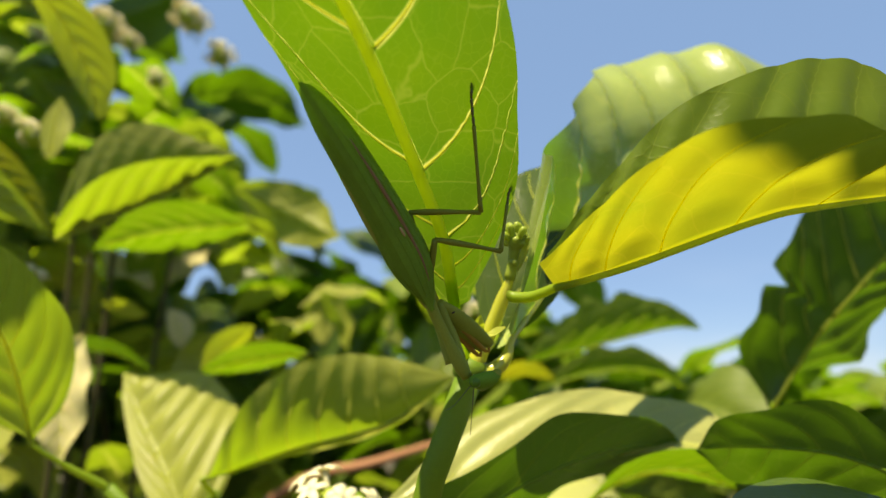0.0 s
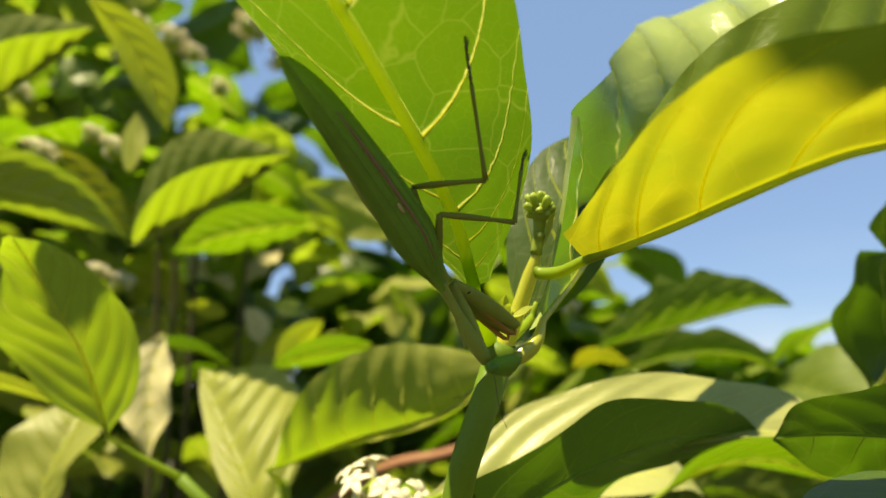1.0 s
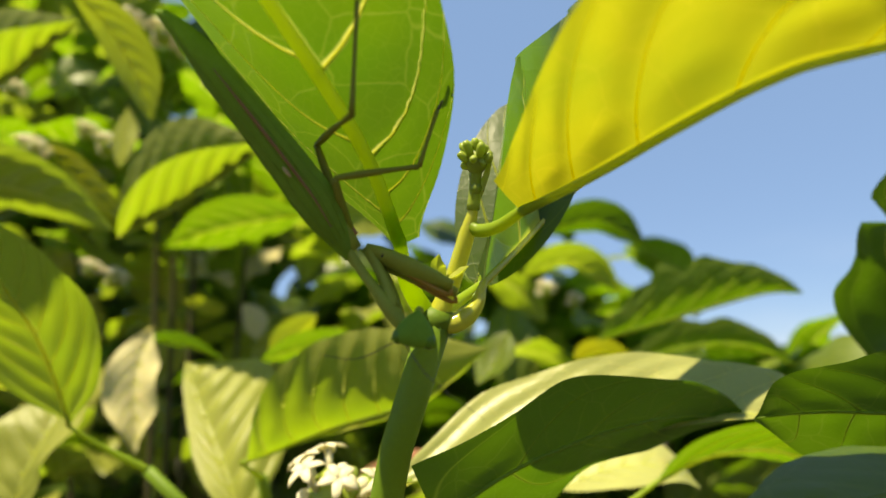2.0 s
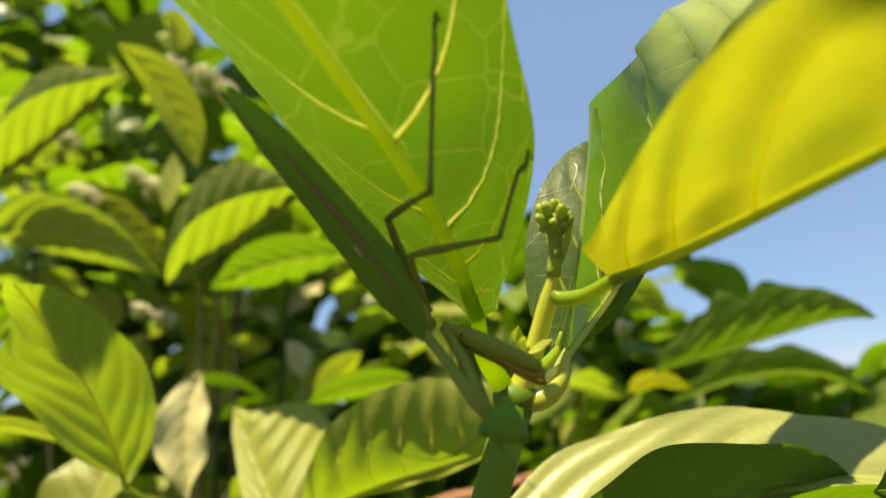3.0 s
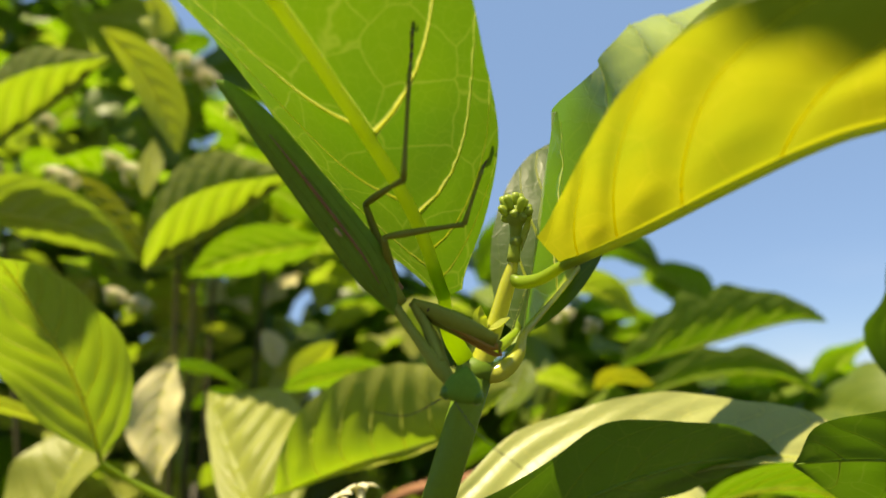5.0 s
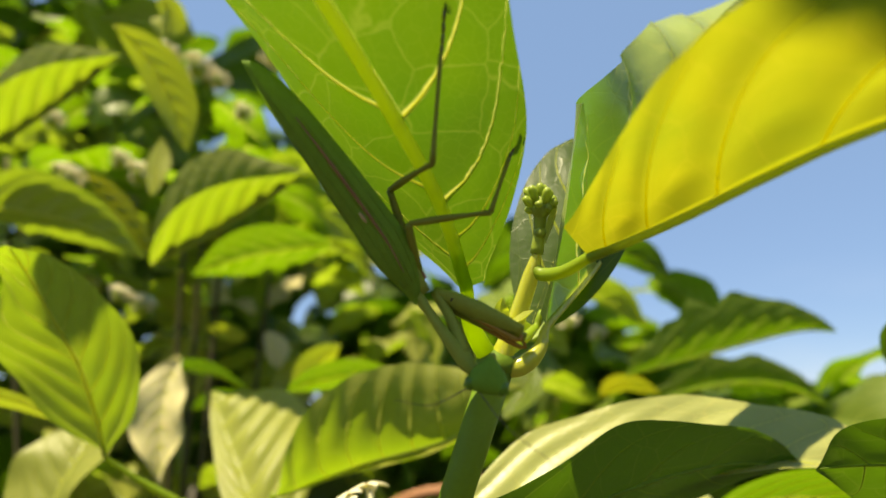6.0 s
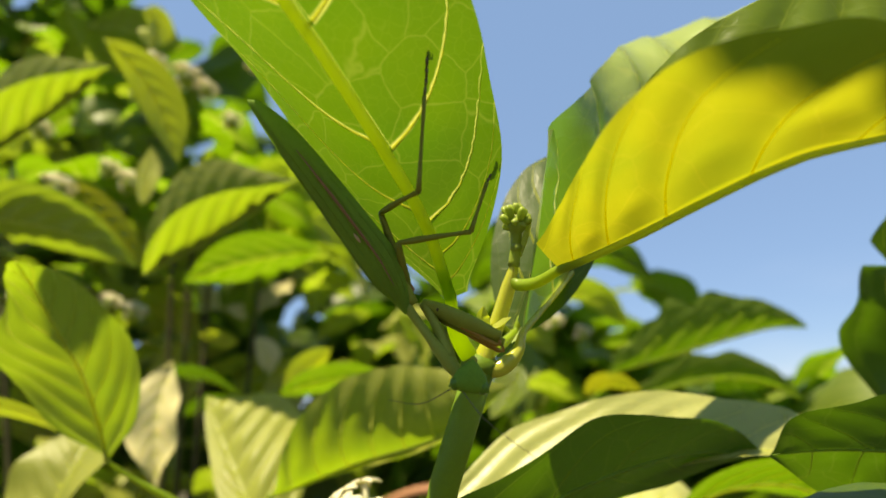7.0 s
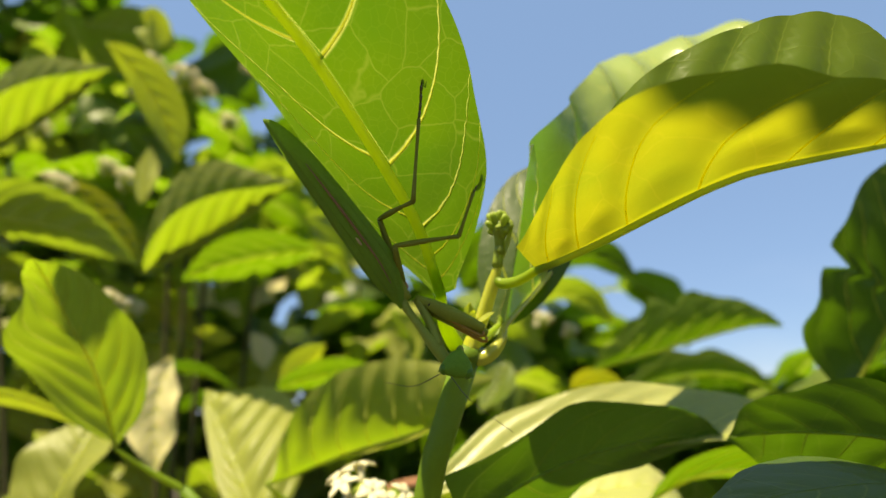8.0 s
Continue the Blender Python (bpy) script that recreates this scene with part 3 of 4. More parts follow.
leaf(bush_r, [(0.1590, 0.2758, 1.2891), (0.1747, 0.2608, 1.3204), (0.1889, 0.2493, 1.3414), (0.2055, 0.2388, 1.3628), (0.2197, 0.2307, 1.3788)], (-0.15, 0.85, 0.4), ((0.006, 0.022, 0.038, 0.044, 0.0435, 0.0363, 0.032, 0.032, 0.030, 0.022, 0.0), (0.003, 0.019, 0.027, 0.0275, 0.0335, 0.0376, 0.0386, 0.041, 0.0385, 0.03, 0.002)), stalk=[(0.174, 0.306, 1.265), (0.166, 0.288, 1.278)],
     label="large green leaf with an insect-eaten notch", material=LEAF_SHADED, fold=((60, 15, 15, 10), (70, 12, 15, 10)), quilt=0.07, wave=0.04, notch=(1, 0.45, 0.035, 0.3))

mid = thing("shrub_shoot", (-0.15, 0.42, 0.0), "low shoot with broad striped sunlit leaves", "shrub")
part("stem", tube(spline([(-0.15, 0.42, -0.02), (-0.14, 0.41, 0.8), (-0.13, 0.36, 1.15), (-0.12, 0.31, 1.245)], 40), [0.01, 0.007, 0.005, 0.003], 10), STEM, mid)
leaf(mid, [(-0.115, 0.2807, 1.2564), (-0.07, 0.2707, 1.2716), (-0.025, 0.2627, 1.2837), (0.006, 0.2607, 1.3048)], (-0.2, -0.2, 0.9), ((0.0, 0.0130, 0.0285, 0.039, 0.042, 0.040, 0.035, 0.023, 0.0), (0.0, 0.012, 0.017, 0.014, 0.0)), stalk=[(-0.12, 0.31, 1.245)], label="broad leaf with sunlit ribs", material=LEAF_BUSH, fold=((194, 150, 125), 5), curl=(-36, 0), quilt=-0.11, slant=0.1, bow=0.1, stations=([0.12, 0.25, 0.36, 0.47, 0.58, 0.69, 0.8], [0.2, 0.4, 0.6, 0.8]))
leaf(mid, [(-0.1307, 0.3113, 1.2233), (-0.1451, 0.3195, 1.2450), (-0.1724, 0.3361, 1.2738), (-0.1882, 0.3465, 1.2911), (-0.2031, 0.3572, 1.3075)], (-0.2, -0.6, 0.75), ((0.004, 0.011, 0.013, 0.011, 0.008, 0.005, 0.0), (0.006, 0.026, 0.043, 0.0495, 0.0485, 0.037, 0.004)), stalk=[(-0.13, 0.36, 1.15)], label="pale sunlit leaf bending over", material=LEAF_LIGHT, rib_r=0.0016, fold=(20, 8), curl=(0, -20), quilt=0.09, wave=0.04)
leaf(mid, [(-0.2502, 0.385, 1.335), (-0.252, 0.375, 1.30), (-0.2421, 0.37, 1.25)], (0.4, -0.8, 0.4), (0.018, 0.02), label="drooping withered pale leaf", material=LEAF_DRY_SUNLIT, fold=(30, 20), wave=0.15, detail=1)
leaf(mid, [(-0.2577, 0.2992, 1.2246), (-0.2568, 0.3031, 1.2475), (-0.2545, 0.3126, 1.2700), (-0.2589, 0.3315, 1.2930)], (-0.2, -0.5, 0.8), (0.032, 0.032), label="low leaf with a pale midrib", material=LEAF_BUSH, rib_r=0.0016, fold=(35, 10), quilt=0.06, wave=0.06, detail=1)

# ---- bushes behind ----
upper = thing("shrub", (-0.4, 0.8, 0.0), "tall leafy green bush against the sky", "shrub")
leaf(upper, [(-0.2525, 0.3451, 1.3933), (-0.2167, 0.3401, 1.4044), (-0.1833, 0.3334, 1.4166), (-0.1550, 0.3263, 1.4272), (-0.1279, 0.3195, 1.4399)], (0, -0.1, 1), (0.052, 0.031), label="leaf with sunlit ribs", material=LEAF_BUSH, detail=1, fold=(108, 24), curl=(-6, 0), quilt=0.11, rib_r=0.0009)
leaf(upper, [(-0.2673, 0.2952, 1.5543), (-0.2492, 0.3117, 1.5319), (-0.2383, 0.3285, 1.5047), (-0.2350, 0.3443, 1.4767)], (0, 0.5, 0.87), (0.02, 0.022), label="long yellow-green leaf", material=LEAF_LIGHT, detail=1, fold=(10, 10), quilt=0.06, rib_r=0.0009)
leaf(upper, [(-0.4604, 0.3646, 1.5008), (-0.3978, 0.3547, 1.5217), (-0.3417, 0.3433, 1.5406), (-0.2943, 0.3314, 1.5600)], (0, -0.1, 1), (0.056, 0.034), label="leaf with sunlit ribs", material=LEAF_BUSH, detail=1, fold=(108, 24), curl=(-6, 0), quilt=0.11, rib_r=0.0009)
leaf(upper, [(-0.4520, 0.3574, 1.4582), (-0.3856, 0.3637, 1.4489), (-0.3305, 0.3702, 1.4329), (-0.2843, 0.3779, 1.4080)], (0, 0.5, 0.87), (0.04, 0.04), label="wide glowing leaf", material=LEAF_BUSH, detail=1, fold=(14, 14), quilt=0.10, rib_r=0.0009)
leaf(upper, [(-0.4009, 0.4142, 1.5080), (-0.3687, 0.4215, 1.4766), (-0.3399, 0.4281, 1.4460), (-0.3181, 0.4326, 1.4187)], (0, 0.4, 0.9), (0.024, 0.026), label="yellow-green leaf", material=LEAF_YOUNG, detail=1, fold=(12, 12), quilt=0.08, rib_r=0.0009)
leaf(upper, [(-0.1727, 0.4704, 1.4404), (-0.2124, 0.4591, 1.4335), (-0.2511, 0.4485, 1.4246), (-0.2891, 0.4396, 1.4106)], (0, 0.4, 0.9), (0.03, 0.036), label="green leaf with raised side veins", material=LEAF_DEEP, detail=1, fold=(16, 10), quilt=0.10, rib_r=0.0009)
# a sunlit top: the brightness comes from the pale leaf colour
leaf(upper, [(-0.4400, 0.6540, 1.4605), (-0.3922, 0.6474, 1.4372), (-0.3427, 0.6408, 1.4148)], (0.1, -0.55, 0.83), (0.03, 0.03), label="pale leaf catching the sun", material=LEAF_DRY_SUNLIT, detail=1, fold=(14, 14), quilt=0.10, wave=0.15)
leaf(upper, [(-0.2965, 0.6758, 1.4642), (-0.3148, 0.6582, 1.4423), (-0.3248, 0.6432, 1.4164)], (0.1, -0.55, 0.83), (0.022, 0.022), label="pale leaf catching the sun", material=LEAF_DRY_SUNLIT, detail=1, fold=(14, 20), quilt=0.10, wave=0.15)
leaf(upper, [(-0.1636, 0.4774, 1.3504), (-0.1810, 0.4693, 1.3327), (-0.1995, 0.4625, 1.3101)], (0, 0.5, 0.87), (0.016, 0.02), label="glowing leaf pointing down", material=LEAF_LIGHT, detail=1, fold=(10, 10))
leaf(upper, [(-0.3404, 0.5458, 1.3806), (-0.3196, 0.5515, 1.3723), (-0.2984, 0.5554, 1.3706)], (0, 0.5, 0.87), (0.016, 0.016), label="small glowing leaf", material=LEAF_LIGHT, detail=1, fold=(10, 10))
# sunlight again put in by the pale colour
leaf(upper, [(-0.2796, 0.5568, 1.3761), (-0.2718, 0.5634, 1.3580), (-0.2672, 0.5703, 1.3371)], (0.1, -0.55, 0.83), (0.016, 0.012), label="pale leaf catching the sun", material=LEAF_DRY_SUNLIT, detail=1, fold=(14, 14))
leaf(upper, [(-0.3152, 0.4587, 1.3319), (-0.2798, 0.4653, 1.3285), (-0.2453, 0.4755, 1.3128)], (0, 0.3, 0.95), (0.02, 0.02), label="dark leaf in the shade", material=LEAF_SHADED, detail=1, fold=(10, 10))
leaf(upper, [(-0.1043, 0.4310, 1.3249), (-0.1291, 0.4213, 1.3208), (-0.1532, 0.4119, 1.3159), (-0.1766, 0.4032, 1.3087)], (0, 0.5, 0.87), (0.018, 0.022), label="green leaf", material=LEAF_DEEP, detail=1, fold=(10, 10), quilt=0.08)
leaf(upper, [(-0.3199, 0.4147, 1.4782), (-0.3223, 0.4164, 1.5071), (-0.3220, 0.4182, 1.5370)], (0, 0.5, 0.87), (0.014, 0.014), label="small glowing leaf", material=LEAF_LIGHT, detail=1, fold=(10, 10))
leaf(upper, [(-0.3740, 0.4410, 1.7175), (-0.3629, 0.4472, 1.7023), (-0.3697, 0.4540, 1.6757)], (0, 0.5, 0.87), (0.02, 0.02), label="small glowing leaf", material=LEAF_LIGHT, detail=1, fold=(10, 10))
far_r = thing("shrub", (0.1, 0.9, 0.0), "green bush with ragged leaf tips", "shrub")
leaf(far_r, [(0.0720, 0.4818, 1.3195), (0.1187, 0.4808, 1.3302), (0.1644, 0.4793, 1.3420), (0.1996, 0.4775, 1.3493), (0.2236, 0.4764, 1.3480)], (0.1, -0.1, 0.95), (0.042, 0.018), label="green leaf with a pale eaten tip", material=LEAF_DEEP, detail=1, fold=(120, 8), curl=(-10, 0), quilt=0.12, nick=0.35, rib_r=0.0009)
leaf(far_r, [(0.0923, 0.5549, 1.2971), (0.1500, 0.5526, 1.3123), (0.2001, 0.5534, 1.3128), (0.2448, 0.5589, 1.2944)], (0.1, -0.1, 0.95), (0.026, 0.024), label="green leaf with a ragged rim", material=LEAF_DEEP, detail=1, fold=(116, 8), curl=(-10, 0), quilt=0.12, nick=0.35, rib_r=0.0009)
leaf(far_r, [(0.0328, 0.5387, 1.4272), (0.0877, 0.5303, 1.4316), (0.1265, 0.5291, 1.4029)], (0, 0.5, 0.87), (0.022, 0.022), label="dark green leaf", material=LEAF_SHADED, detail=1, fold=(12, 12), quilt=0.1)
leaf(far_r, [(0.0121, 0.5975, 1.3955), (0.0612, 0.5917, 1.4059), (0.1115, 0.5991, 1.3722)], (0, 0.3, 0.95), (0.022, 0.03), label="light green leaf", material=LEAF_BUSH, detail=1, fold=(12, 12), quilt=0.1)
leaf(far_r, [(0.0043, 0.4272, 1.3249), (-0.0051, 0.4213, 1.3041), (-0.0177, 0.4135, 1.2882)], (0.1, -0.3, 0.9), (0.016, 0.016), label="yellow leaf tip", material=LEAF_YOUNG, detail=1, fold=(12, 12), quilt=0.1)
leaf(far_r, [(0.0546, 0.5254, 1.3052), (0.0746, 0.5157, 1.3131), (0.1024, 0.5116, 1.3063)], (0, 0.4, 0.9), (0.016, 0.016), label="yellow-green leaf tip", material=LEAF_YOUNG, detail=1, fold=(12, 12))

def bush_fill(parent, count, box, seed, keep, material, twigs=6, sizes=(0.8, 1.4)):
    """Leaves of a bush, each on its own: a few blade shapes turned at random inside a box, and the twigs that carry them."""
    rng = random.Random(seed)
    shapes = []
    for k in range(5):
        b = Blade([(0, 0, 0), (0.05, 0, 0.012), (0.10, 0, 0.008), (0.15, 0, -0.02)], (0, 0, 1), (0.036 + 0.004 * k, 0.042 - 0.003 * k), fold=(14 + 4 * k, 22 - 3 * k), curl=(-14, -10), veins=6, quilt=0.1, wave=0.10, phase=k * 0.3)
        v, f, uv = b.mesh(22, 6)
        shapes.append(mesh_data("leaf", v, f, material, uv))
    places = []
    while len(places) < count:
        p = Vector(rng.uniform(a, b) for a, b in zip(*box))
        if not keep(p):
            continue
        places.append(p)
        ob = new("leaf", rng.choice(shapes))
        ob.parent = parent
        tilt = Euler((radians(rng.gauss(0, 28)), radians(rng.gauss(15, 25)), radians(rng.uniform(0, 360))))
        size = rng.uniform(*sizes)
        ob.matrix_basis = Matrix.LocRotScale(p - ORG[parent], Euler((radians(-22), 0, 0)).to_matrix() @ tilt.to_matrix(), (size,) * 3)
    foot = ORG[parent]
    for k in range(twigs):
        p = places[k * len(places) // twigs]
        q = (0.75 * foot + 0.25 * p) * 1.0
        q.z = 0.45
        part("branch", tube(spline([tuple(foot + Vector((0.02 * math.cos(k), 0.02 * math.sin(k), -0.02))), tuple(q), tuple(p * 0.5 + q * 0.5 + Vector((0.03, 0.02, 0.05))), tuple(p)], 20), [0.009, 0.007, 0.004, 0.002], 7), TWIG, parent)


CREST = ((-1.2, -0.6, -0.375, -0.266, -0.22, -0.065, 0.1, 0.25, 0.42, 0.6, 1.0), (2.3, 2.00, 1.76, 1.64, 1.52, 1.48, 1.44, 1.40, 1.36, 1.345, 1.44))


def under_crest(p, scale=1.0):
    """Below the bushes' uneven skyline."""
    return p.z < 1.3 + (np.interp(p.x / scale, *CREST) - 1.3) * scale + 0.09 * noise.noise(p * 7) - 0.04


bush_fill(upper, 270, ((-1.0, 0.52, 1.0), (0.10, 0.85, 2.2)), 5, lambda p: under_crest(p, 0.92), LEAF_BUSH, 2, (0.5, 0.9))
spray = thing("shrub", (-0.5, 0.62, 0.0), "tall leafy spray of the bush below the sky", "shrub")
bush_fill(spray, 46, ((-0.62, 0.50, 1.42), (-0.26, 0.62, 1.86)), 31, lambda p: p.z < 1.60 - 1.1 * (p.x + 0.28), LEAF_DEEP, 6, (0.45, 0.8))
inner = thing("shrub", (-0.3, 1.0, 0.0), "dense green bush with crowded leaves", "shrub")
bush_fill(inner, 300, ((-1.2, 0.85, 1.0), (0.15, 1.15, 2.4)), 7, lambda p: under_crest(p, 1.25), LEAF_SHADED, sizes=(1.0, 1.6))
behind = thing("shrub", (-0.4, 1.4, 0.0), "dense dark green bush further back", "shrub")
bush_fill(behind, 300, ((-1.6, 1.15, 0.9), (0.2, 1.7, 2.8)), 6, lambda p: under_crest(p, 1.8), LEAF_SHADED, sizes=(1.1, 1.9))
bush_fill(far_r, 290, ((-0.05, 0.65, 1.05), (1.35, 1.2, 1.5)), 9, lambda p: under_crest(p, 1.15), LEAF_DEEP, sizes=(0.7, 1.15))
low = thing("shrub", (0.6, 1.0, 0.0), "low dark green bush on the horizon", "shrub")
bush_fill(low, 150, ((0.05, 0.75, 1.12), (1.25, 1.15, 1.30)), 21, lambda p: True, LEAF_SHADED, 3, (0.8, 1.3))
# unseen branches added over the tall bush, to shade it
shade_canopy = thing("shrub", (-1.5, 0.2, 0.0), "unseen leafy branches added over the tall bush for shade", "shrub")
bush_fill(shade_canopy, 60, ((-1.5, 0.36, 2.4), (0.0, 1.0, 2.65)), 13, lambda p: True, LEAF_SHADED, 2, (1.2, 1.8))
# single leaves added high over the shoot, unseen, to shade the leaves below
shade_branch = thing("shrub", (-0.35, -0.35, 0.0), "unseen branch added to shade the leaves below it", "shrub")
part("branch", tube(spline([(-0.35, -0.35, -0.02), (-0.34, -0.33, 0.9), (-0.26, -0.24, 1.6), (-0.12, -0.19, 1.80), (-0.0060, -0.1055, 1.8570)], 40), [0.012, 0.008, 0.005, 0.002], 8), TWIG, shade_branch)
leaf(shade_branch, [(-0.0060, -0.1055, 1.8570), (-0.0560, -0.1145, 1.8600), (-0.1000, -0.1215, 1.8530)], (0, 0.1, 1), (0.018, 0.018), label="leaf of the unseen branch added for shade", material=LEAF_SHADED, fold=(5, 5), detail=0, power=0.6, wave=0.2, waves=3.5, nick=0.5)
leaf(shade_branch, [(-0.175, 0.080, 1.60), (-0.21, 0.087, 1.605), (-0.2415, 0.0900, 1.605)], (0, 0.1, 1), (0.013, 0.014), label="leaf of the unseen branch added for shade", material=LEAF_SHADED, fold=(5, 5), detail=0, power=0.6, wave=0.2, waves=3.5)
part("branch", tube(spline([(-0.288, -0.27, 1.45), (-0.21, -0.08, 1.58), (-0.175, 0.080, 1.60)], 16), [0.004, 0.003, 0.0015], 7), TWIG, shade_branch)

# ---- bud head, stipules and flowers ----
def bud_head():
    rng = random.Random(3)
    c = np.array((0.0178, 0.1288, 1.3345))
    part("bud_stalk", tube(spline([(0.0164, 0.1319, 1.3254), (0.0172, 0.1305, 1.3295), tuple(c)], 8), [0.0014, 0.0012, 0.0016], 10), BUD, shoot)
    part("bud", ball((0.0174, 0.1300, 1.3292), (0.0013, 0.0013, 0.0012)), BUD, shoot)
    part("bud_core", ball(c, (0.0022, 0.0022, 0.0028)), BUD, shoot)
    for k in range(19):
        h = 1 - 1.75 * (k + 0.5) / 19
        a = 2.4 * k
        r = math.sqrt(max(0, 1 - h * h))
        d = unit((r * math.cos(a), r * math.sin(a), h))
        base = c + d * 0.0018
        tip = base + (d * 0.8 + np.array((0, 0, 0.8))) * rng.uniform(0.0014, 0.0027)
        part("bud", tube(spline([tuple(base), tuple((base + tip) / 2), tuple(tip)], 6), [0.0006, 0.0008, 0.00085, 0.0009, 0.0005], 8), BUD, shoot)


bud_head()
leaf(shoot, [(0.0182, 0.1300, 1.3270), (0.0200, 0.1290, 1.3312), (0.0212, 0.1285, 1.3352)], (-0.6, -0.7, 0.3), (0.0012, 0.0013), label="small pointed bract", name="bract", detail=0, rib_r=0.0002, fold=(25, 25), material=LEAF_LIGHT)
leaf(shoot, [(0.0098, 0.1345, 1.3118), (0.0085, 0.1328, 1.3142), (0.0092, 0.1318, 1.3168)], (0.5, -0.8, 0.2), (0.0019, 0.0019), label="pale rounded stipule", name="stipule", detail=0, rib_r=0.00025, fold=(25, 25), material=LEAF_LIGHT)
leaf(shoot, [(0.0105, 0.1338, 1.3122), (0.0128, 0.1322, 1.3122), (0.0152, 0.1310, 1.3138)], (-0.3, -0.5, 0.9), (0.0017, 0.0020), label="pale leafy stipule", name="stipule", detail=0, rib_r=0.00025, fold=(35, 15), material=LEAF_LIGHT)


def flower(parent, at, d, size, rng):
    """A tubular flower with five pointed petals."""
    d = unit(d)
    a = unit(np.cross(d, (0.31, 0.9, 0.2)))
    b = np.cross(d, a)
    geo = [tube([at, at + d * size * 0.9], [size * 0.13, size * 0.17], 8)]
    top = at + d * size * 0.9
    turn = rng.uniform(0, 6)
    for k in range(5):
        an = turn + 2 * math.pi * k / 5
        out = math.cos(an) * a + math.sin(an) * b
        geo.append(tube([top, top + out * size * 0.28 + d * size * 0.10, top + out * size * 0.55 + d * size * 0.02, top + out * size * 0.72 - d * size * 0.10], [size * 0.10, size * 0.19, size * 0.15, size * 0.02], 8, 0.35, tuple(d)))
    part("flower", joined(*geo), PETAL, parent, "cream white five-petalled flower")


def flower_head(name, at, size, seed, label, stalk, blooms=7):
    rng = random.Random(seed)
    c = np.array(at)
    head_ob = thing(name, tuple(c - np.array((0, 0, size))), label, "flower", "flower heads of the bushes")
    part("stalk", tube(spline([stalk, tuple((np.array(stalk) + c) / 2 + np.array((0.002, 0, -0.004))), tuple(c)], 10), [size * 0.1, size * 0.1, size * 0.12], 8), STEM, head_ob)
    part("fruit_core", ball(c, (size * 0.8, size * 0.8, size)), BUD, head_ob)
    for k in range(26):
        h = 1 - 1.5 * (k + 0.5) / 26
        an = 2.4 * k
        r = math.sqrt(max(0, 1 - h * h))
        d = np.array((r * math.cos(an), r * math.sin(an), h))
        p = c + d * size * 0.78
        if k % 3 == 1 and blooms:
            blooms -= 1
            flower(head_ob, p, d + np.array((0, 0, 0.5)), size * 0.8, rng)
        else:
            part("bud", ball(p + d * size * 0.1, (size * 0.22, size * 0.22, size * 0.22), rings=6, segs=8), BUD if k % 4 == 3 else PETAL, head_ob)


flower_head("flower_head", (-0.0359, 0.1951, 1.2572), 0.0108, 4, "round green flower head with open cream flowers", (-0.030, 0.215, 1.240), 6)
for k, (x, y, z) in enumerate(((-0.312, 0.600, 1.744), (-0.284, 0.620, 1.709), (-0.312, 0.580, 1.737), (-0.419, 0.600, 1.728), (-0.519, 0.620, 1.729), (-0.499, 0.600, 1.589))):
    flower_head("flower_head", (x, y, z), 0.013, 20 + k, "far pale flower head on the tall bush", (x - 0.004, y + 0.02, z - 0.016), 9)

for k, at in enumerate(((-0.459, 0.427, 1.576), (-0.297, 0.422, 1.609), (-0.284, 0.437, 1.603), (-0.393, 0.450, 1.535), (-0.395, 0.398, 1.494), (-0.355, 0.434, 1.394), (-0.350, 0.457, 1.389), (-0.365, 0.449, 1.516), (-0.257, 0.441, 1.567), (-0.222, 0.500, 1.457), (-0.341, 0.429, 1.633), (0.066, 0.634, 1.371), (0.036, 0.626, 1.383))):
    flower_head("flower_head", at, (0.008, 0.010, 0.007)[k % 3], 40 + k, "small pale flower head among the bush leaves", (at[0] - 0.004, at[1] + 0.02, at[2] - 0.016), 8)

twig = thing("twig", (-0.15, 0.58, 1.20), "bare reddish brown twig among the leaves", "twig")
part("bark", tube(spline([(-0.30, 0.66, 1.10), (-0.145, 0.575, 1.2065), (-0.07, 0.565, 1.2275), (0.02, 0.60, 1.25)], 24), [0.006, 0.005, 0.0048, 0.003], 9), BARK, twig)

# ---- the mantis ----
def frame_of(origin, ahead, back):
    """A pose whose x points ahead and whose z points to the animal's back."""
    x = Vector(ahead).normalized()
    z = Vector(back)
    z = (z - z.dot(x) * x).normalized()
    m = Matrix((x, z.cross(x), z)).transposed().to_4x4()
    m.translation = origin
    return m


# resting flat on the leaf, and hanging away from it: where the neck, the wings' tip and the head are
NECK = (Vector((-0.0022, 0.1146, 1.3164)), Vector((-0.0050, 0.1195, 1.3150)))
TIP = (Vector((-0.0268, 0.0886, 1.3553)), Vector((-0.0300, 0.0956, 1.3527)))
BACK = (Vector((-0.15, -0.95, -0.2)), Vector((-0.50, -0.80, -0.2)))
CROWN = (Vector((0.0058, 0.1215, 1.3010)), Vector((0.0042, 0.1195, 1.3025)))
CHEST = (Vector((-0.4, -0.85, -0.3)), Vector((-0.70, -0.45, -0.5)))


def between(pair, k):
    return pair[0] * (1 - k) + pair[1] * k


def body_pose(k):
    n = between(NECK, k)
    return frame_of(n, n - between(TIP, k), between(BACK, k))


def chest_pose(k):
    n = between(NECK, k)
    return frame_of(n, between(CROWN, k) - n, between(CHEST, k))


HUNG = body_pose(1.0)
mantis = thing("mantis", (0, 0, 0), "slender green praying mantis hanging head down under a leaf", "insect")
mantis.matrix_basis = HUNG


def local(p, m=None):
    return (m or HUNG).inverted() @ Vector(p)


